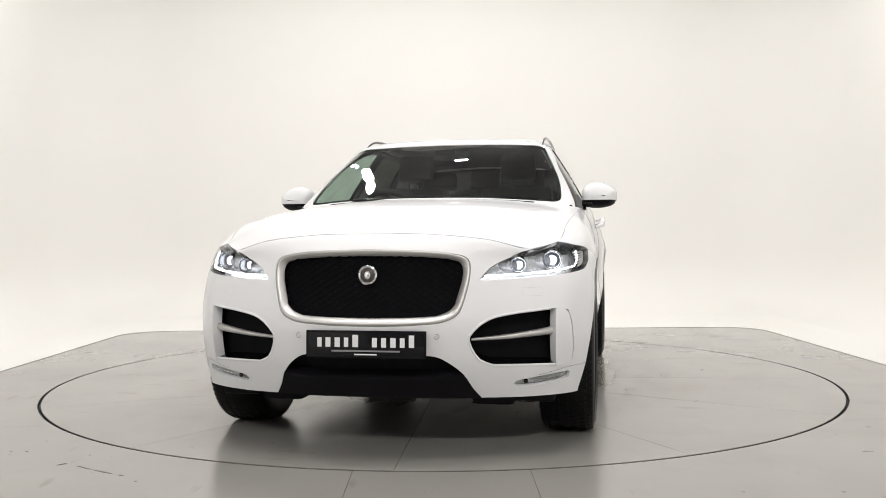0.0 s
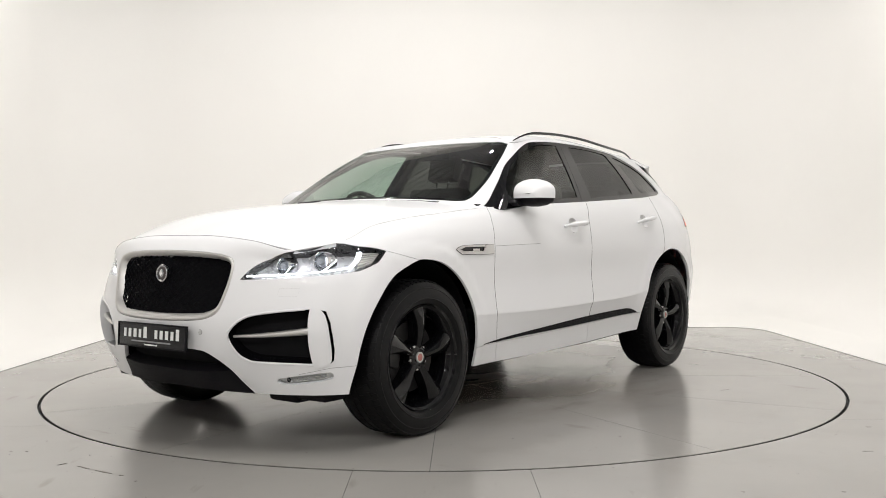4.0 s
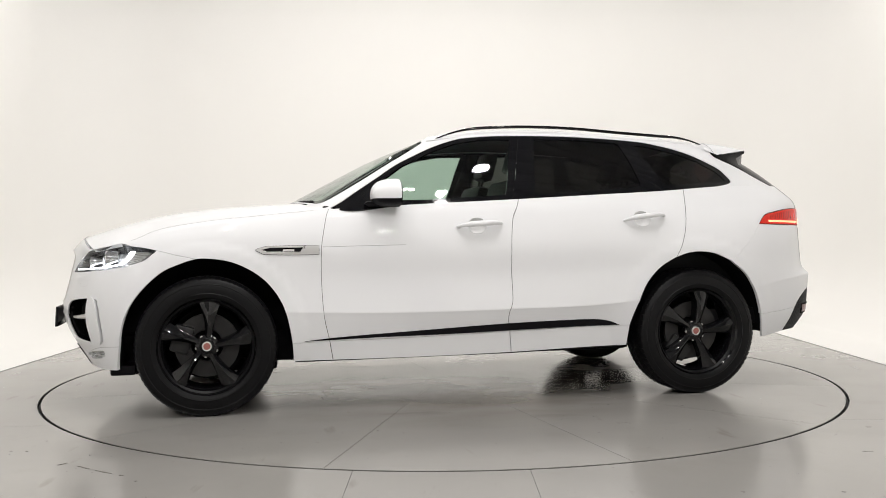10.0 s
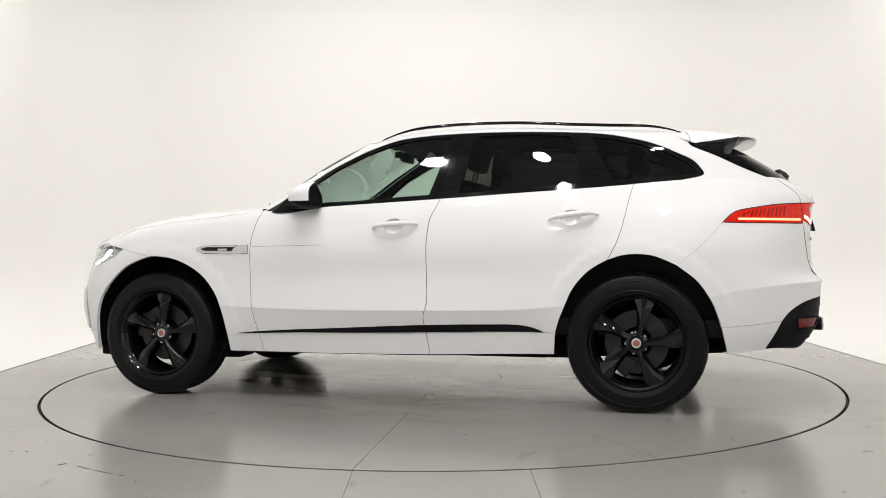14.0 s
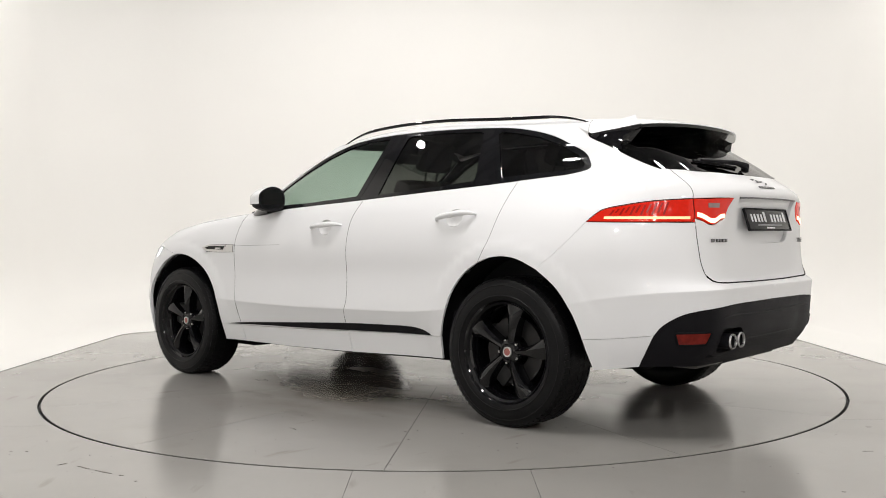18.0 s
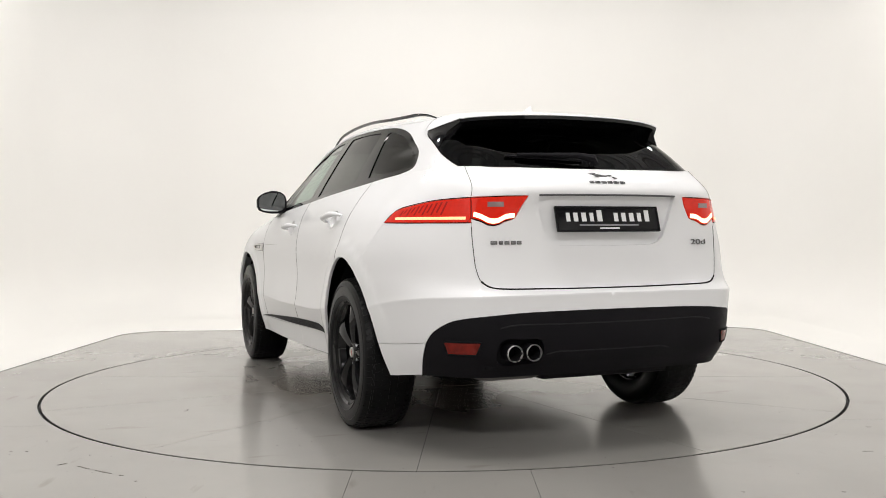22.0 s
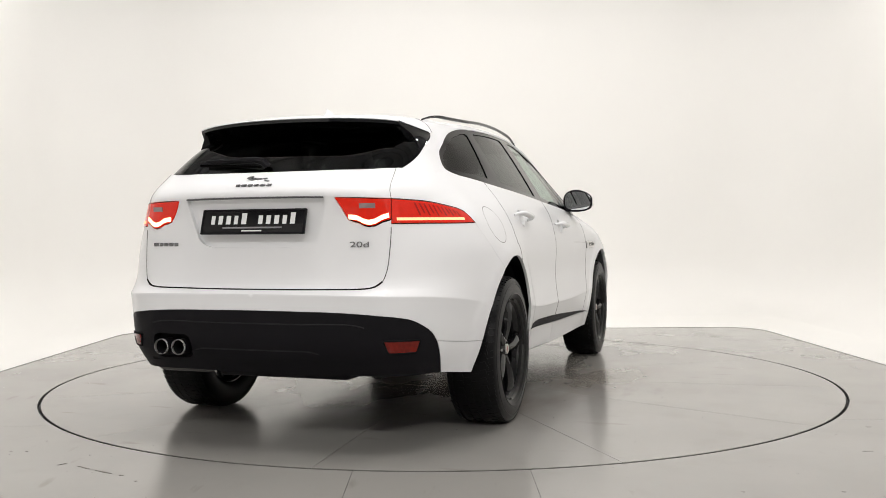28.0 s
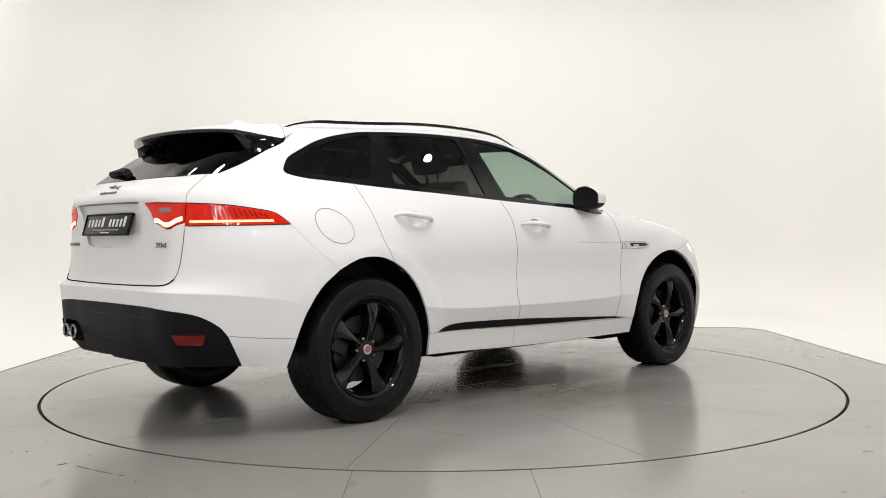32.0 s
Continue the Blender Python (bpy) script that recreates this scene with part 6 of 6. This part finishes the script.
    t.matrix_local = Matrix.Translation(Vector((p[0], -p[1], p[2])) + away * .002) @ Matrix((across, rise, away)).transposed().to_4x4() @ Matrix.Diagonal((1.25, 0.72, 1, 1))
    # rear wiper, lying on the glass
    def on_glass(y, z, lift):
        return tuple(loft(UPPER, np.array([spot(UPPER, r(y, z))]), lift)[0])
    bm = bmesh.new()
    tube(bm, [on_glass(.0, 1.277, .010), on_glass(.01, 1.280, .034), on_glass(.08, 1.293, .036), on_glass(.36, 1.308, .020)], [.022, .020, .013, .007], 8)
    tube(bm, [on_glass(y, 1.292 + .05 * y, .008) for y in (.05, .14, .23, .32, .41)], .007, 6)
    part("rear_wiper", bm, BLACK_PLASTIC, car)


tail_details()


# ---- wheels ----
def wheel():
    """A road wheel, its outer face towards +y: tyre, five twisted spokes, disc, nuts."""
    w = tagged(new("wheel"), "gloss black five-spoke alloy wheel with a road tyre")
    turn = Matrix.Rotation(radians(-90), 4, "X")
    bm = bmesh.new()
    lathe(bm, [(.240, -.112), (.256, -.124), (.295, -.136), (.340, -.134), (.362, -.124), (.3725, -.104), (.3755, -.06), (.3765, 0.0), (.3755, .06), (.3725, .098), (.362, .115), (.340, .1235), (.300, .128), (.286, .1275), (.282, .1275), (.272, .1235), (.262, .117), (.254, .110), (.240, .095)], turn, 96)
    tyre = part("tyre", bm, RUBBER, w, "black road tyre")
    bm = bmesh.new()
    for ring_y, wid, count, shift in ((-.104, .030, 72, 0.0), (-.052, .026, 60, .5), (-.012, .026, 60, 0.0), (.028, .026, 60, .5), (.068, .024, 60, 0.0), (.102, .022, 72, .3)):
        for k in range(count):
            a = 2 * math.pi * (k + shift) / count
            rad = .3740 - (.0055 if abs(ring_y) > .08 else 0)
            m = Matrix.Rotation(a, 4, "Y") @ Matrix.Translation((0, ring_y, rad))
            tilt = (1 if ring_y > 0 else -1) * (22 if abs(ring_y) > .08 else 4)
            c = bmesh.ops.create_cube(bm, size=1.0, matrix=m @ Matrix.Rotation(radians(-tilt), 4, "X") @ Matrix.Rotation(radians(12), 4, "Z") @ Matrix.Diagonal((2 * math.pi * rad / count * .66, wid * 1.15, .007, 1)))
    part("tread", bm, RUBBER, tyre, smooth=False)
    bm = bmesh.new()
    lathe(bm, [(.334, .1242), (.337, .1258), (.340, .1230)], turn, 96)
    lathe(bm, [(.283, .1290), (.2865, .1312), (.2895, .1285)], turn, 96)
    part("sidewall_ring", bm, RUBBER, tyre)
    bm = bmesh.new()
    lathe(bm, [(.236, -.11), (.252, -.112), (.252, -.104), (.226, -.09), (.222, .04), (.230, .078), (.2440, .096), (.2545, .112), (.2600, .1185), (.2615, .114), (.250, .100)], turn, 96)
    rim = part("rim", bm, ALLOY_BLACK, w, "gloss black rim")
    # spokes: each leaves the hub, widens and twists as it goes out
    for k in range(5):
        bm = bmesh.new()
        secs = []
        for t in np.linspace(0, 1, 11):
            rad = .040 + .207 * t
            lean = radians(4) * t**1.4
            wid = .019 + .008 * t + .036 * t**2.4
            face = .086 + .014 * math.sin(math.pi * t * .9) + .008 * t
            twist = .013 * t
            cx, cz = rad * math.sin(lean), rad * math.cos(lean)
            tx, tz = math.cos(lean), -math.sin(lean)
            p = [(-wid, face - .075), (-wid, face - .012 - twist), (-wid * .55, face - .004 - twist * .55), (-wid * .02, face - .001), (wid * .22, face + .001), (wid * .72, face - .010), (wid * .95, face - .022 + twist * .2), (wid, face - .075)]
            secs.append([bm.verts.new((cx + tx * a, h, cz + tz * a)) for a, h in p])
        n_ = len(secs[0])
        for a, b in zip(secs, secs[1:]):
            for j in range(n_):
                bm.faces.new((a[j], a[(j + 1) % n_], b[(j + 1) % n_], b[j]))
        bm.faces.new(secs[0])
        bm.faces.new(secs[-1])
        bmesh.ops.recalc_face_normals(bm, faces=bm.faces)
        bmesh.ops.rotate(bm, verts=bm.verts, cent=(0, 0, 0), matrix=Matrix.Rotation(radians(72 * k + 8), 3, "Y"))
        part("spoke", bm, ALLOY_BLACK, rim)
    bm = bmesh.new()
    lathe(bm, [(.066, .03), (.064, .074), (.052, .084), (.040, .088), (.036, .082), (.0, .082)], turn, 48)
    part("hub", bm, ALLOY_BLACK, rim)
    bm = bmesh.new()
    lathe(bm, [(.0255, .080), (.0255, .0905), (.0225, .0925), (.0185, .0905)], turn, 36)
    cap = part("cap_ring", bm, SATIN, w, "silver hub cap ring")
    bm = bmesh.new()
    lathe(bm, [(.0187, .089), (.010, .0915), (.0003, .092)], turn, 30)
    part("cap_field", bm, RED_ENAMEL, cap, "red enamel hub cap")
    for k in range(5):
        a = radians(72 * k + 44)
        bm = bmesh.new()
        lathe(bm, [(.0085, .05), (.0085, .0765), (.0068, .0795), (.0, .080)], Matrix.Translation((.056 * math.sin(a), 0, .056 * math.cos(a))) @ turn, 12)
        part("wheel_nut", bm, SATIN, w, "bright wheel nut")
    bm = bmesh.new()
    lathe(bm, [(.08, .0), (.085, .022), (.172, .024), (.172, .0), (.085, -.004)], turn, 64, closed=True)
    part("brake_disc", bm, STEEL, w, "bare steel brake disc")
    bm = bmesh.new()
    block(bm, (.085, -.04, -.075), (.19, .042, .075), 0.016)
    part("brake_caliper", bm, material("caliper_grey", (0.02, 0.02, 0.02), 0.5, metal=0.4), w)
    bm = bmesh.new()
    lathe(bm, [(.199, -.10), (.08, -.02), (.0, -.02)], turn, 48)
    part("brake_shield", bm, BLACK_MATT, w)
    return w


first_wheel = wheel()
TURN = {(1, 1): -15, (-1, 1): 50, (1, -1): -30, (-1, -1): -25}
for (ax, sg), spin in TURN.items():
    m = pose(1.437 * ax, .825 * sg, .3755, 0, 0, 0 if sg > 0 else 180) @ pose(0, 0, 0, 0, spin, 0)
    o = first_wheel if (ax, sg) == (1, 1) else copy_thing(first_wheel, m)
    o.parent = car
    o.matrix_basis = m
    # arch liner
    bm = bmesh.new()
    n = 28
    a = [(1.437 * ax + .468 * math.cos(t), .392 + .468 * math.sin(t)) for t in np.linspace(-.17 if ax < 0 else -.25, math.pi + (.08 if ax < 0 else .25), n)]
    v0 = [bm.verts.new((x, .875 * sg, z)) for x, z in a]
    v1 = [bm.verts.new((x, .52 * sg, z)) for x, z in a]
    for k in range(n - 1):
        bm.faces.new((v0[k], v0[k + 1], v1[k + 1], v1[k]))
    bm.faces.new(v1)
    part("arch_liner", bm, BLACK_MATT, car, "black wheel arch liner")


# ---- cabin and underside ----
def cabin():
    bm = bmesh.new()
    block(bm, (-1.15, -.58, .24), (1.95, .58, .42), 0.03)
    block(bm, (-1.95, -.50, .35), (-1.10, .50, .45), 0.03)
    block(bm, (-.93, -.64, .245), (.93, .64, .34), 0.03)
    block(bm, (-2.28, -.70, .40), (-1.93, .70, .46), 0.02)
    block(bm, (-.95, -.84, .285), (.95, .84, .36), 0.02)
    part("underbody", bm, BLACK_MATT, car)
    bm = bmesh.new()
    block(bm, (-2.27, -.40, .312), (-1.70, .27, .40), 0.02)
    part("rear_tray", bm, BLACK_PLASTIC, car, "black plastic tray under the tail")
    bm = bmesh.new()
    block(bm, (-2.31, .29, .325), (-1.95, .59, .43), 0.035)
    part("silencer", bm, material("silencer_steel", (0.09, 0.085, 0.082), 0.5, metal=0.6, vary=0.25, scale=14), car, "dull steel silencer")
    bm = bmesh.new()
    for x in (.9, -.2, -.95):
        block(bm, (x - .25, -.40, .19), (x + .1, -.12, .25), 0.02)
    tube(bm, [(.6, .12, .23), (-.9, .15, .22), (-1.9, .35, .30), (-2.2, .43, .40)], .035, 10)
    part("exhaust_pipe", bm, BLACK_MATT, car)
    for sg in (1, -1):
        bm = bmesh.new()
        block(bm, (1.05, .50 * sg - .10, .19), (1.95, .50 * sg + .10, .27), 0.03)
        part("under_tray", bm, BLACK_PLASTIC, car)
        bm = bmesh.new()
        block(bm, (1.82, .70 * sg - .10, .215), (1.95, .70 * sg + .08, .27), 0.012)
        part("air_deflector", bm, BLACK_PLASTIC, car)
    inter = tagged(new("cabin"), "dark trimmed cabin with black seats")
    inter.parent = car
    bm = bmesh.new()
    block(bm, (-2.05, -.80, .40), (.95, .80, .50), 0.02)
    part("cabin_floor", bm, DARK_TRIM, inter)
    bm = bmesh.new()
    for sg in (1, -1):
        block(bm, (-1.0, .79 * sg - .02, .45), (.80, .79 * sg + .02, 1.135), 0.01)
        block(bm, (-2.10, .66 * sg - .02, .45), (-1.0, .66 * sg + .02, 1.235), 0.01)
    block(bm, (-2.22, -.56, .45), (-2.17, .56, 1.24), 0.01)
    part("door_trim", bm, DARK_TRIM, inter)
    bm = bmesh.new()
    secs = []
    for x, z in ((.98, 1.06), (.93, 1.145), (.78, 1.145), (.62, 1.13), (.50, 1.10), (.42, 1.03), (.40, .85), (.62, .70)):
        secs.append([bm.verts.new((x, y, z - .075 * (y / .72)**2 + (.02 * math.exp(-((y + .36) / .14)**2) if .45 < x < .8 else 0))) for y in np.linspace(-.72, .72, 23)])
    for a, b in zip(secs, secs[1:]):
        for k in range(22):
            bm.faces.new((a[k], a[k + 1], b[k + 1], b[k]))
    bmesh.ops.recalc_face_normals(bm, faces=bm.faces)
    part("dashboard", bm, DARK_TRIM, inter)
    bm = bmesh.new()
    m = Matrix.Translation((.39, -.36, 1.078)) @ Euler((0, radians(-62), 0)).to_matrix().to_4x4()
    tube(bm, [tuple(m @ Vector((.185 * math.cos(a), .185 * math.sin(a), 0))) for a in np.linspace(0, 2 * math.pi, 41)[:-1]], .016, 8, closed=True)
    for a in (0, 2.2, -2.2):
        tube(bm, [tuple(m @ Vector((.02 * math.cos(a), .02 * math.sin(a), -.01))), tuple(m @ Vector((.18 * math.cos(a), .18 * math.sin(a), 0)))], .014, 6)
    part("steering_wheel", bm, LEATHER, inter)
    def seat(x, y, w, recline, name="front_seat"):
        e = bmesh.new()
        block(e, (x - .28, y - w, .62), (x + .26, y + w, .76), 0.05)
        mm = Matrix.Translation((x - .24, y, .72)) @ Euler((0, radians(-recline), 0)).to_matrix().to_4x4()
        block(e, (-.07, -w, 0), (.07, w, .60), 0.05, mm)
        part(name, e, LEATHER, inter)
        for yy in ((0,) if w < .3 else (-.36, 0, .36)):
            h = bmesh.new()
            block(h, (-.05, yy - .125, .66), (.045, yy + .125, .85 if w < .3 else .80), 0.035, mm)
            tube(h, [tuple(mm @ Vector((0, yy - .05, .55))), tuple(mm @ Vector((0, yy - .05, .70)))], .007, 6)
            tube(h, [tuple(mm @ Vector((0, yy + .05, .55))), tuple(mm @ Vector((0, yy + .05, .70)))], .007, 6)
            part("headrest", h, LEATHER, inter)
    seat(-.02, .37, .25, 16)
    seat(-.02, -.37, .25, 16)
    seat(-.92, 0, .62, 20, "rear_seat")
    bm = bmesh.new()
    block(bm, (-.75, -.10, .5), (.45, .10, .80), 0.03)
    part("centre_console", bm, DARK_TRIM, inter)
    bm = bmesh.new()
    grid = [[bm.verts.new((x, y * .94, on_roof(x, abs(y))[2] - .03)) for y in np.linspace(-.56, .56, 13)] for x in np.linspace(.05, -1.70, 14)]
    for a, b in zip(grid, grid[1:]):
        for k in range(12):
            bm.faces.new((a[k], b[k], b[k + 1], a[k + 1]))
    part("headliner", bm, HEADLINER, inter)
    bm = bmesh.new()
    block(bm, (.10, -.12, 1.455), (.135, .12, 1.52), 0.015, pose(0, 0, 0, 0, 0, 0))
    block(bm, (.13, -.02, 1.49), (.20, .02, 1.535), 0.008)
    part("inside_mirror", bm, DARK_TRIM, inter)
    bm = bmesh.new()
    block(bm, (-2.15, -.60, 1.0), (-1.25, .60, 1.02), 0.005)
    part("load_cover", bm, DARK_TRIM, inter)
    bm = bmesh.new()
    tube(bm, [(.925, -.45, 1.168), (.92, -.1, 1.176), (.90, .25, 1.178)], .006, 6)
    tube(bm, [(.925, .10, 1.176), (.89, .45, 1.172), (.84, .62, 1.168)], .006, 6)
    part("wipers", bm, BLACK_PLASTIC, car)


cabin()

# ---- the place, its lamps and the added fill lamps ----
hall()
for lamp in LAMPS:
    highbay(*lamp)
disc = turntable()
platform()


def motions():
    """The disc turns steadily and carries the car."""
    turn = [(0, -100.72), (2, -114.01), (3.5, -124.0), (5.5, -137.36), (8, -154.17), (10, -167.47), (12, -180.84), (14.5, -198.02), (16.5, -211.35), (18, -221.64), (20, -235.15), (22, -248.54), (24, -261.86), (26.5, -278.54), (28.5, -291.95), (30, -301.9), (32, -315.32)]
    walk(disc, [(t, pose(0, 0, 0, 0, 0, a)) for t, a in turn])
    walk(car, [(t, pose(0, 0, 0, 0, 0, a) @ pose(.094, .113, 0)) for t, a in turn])


motions()
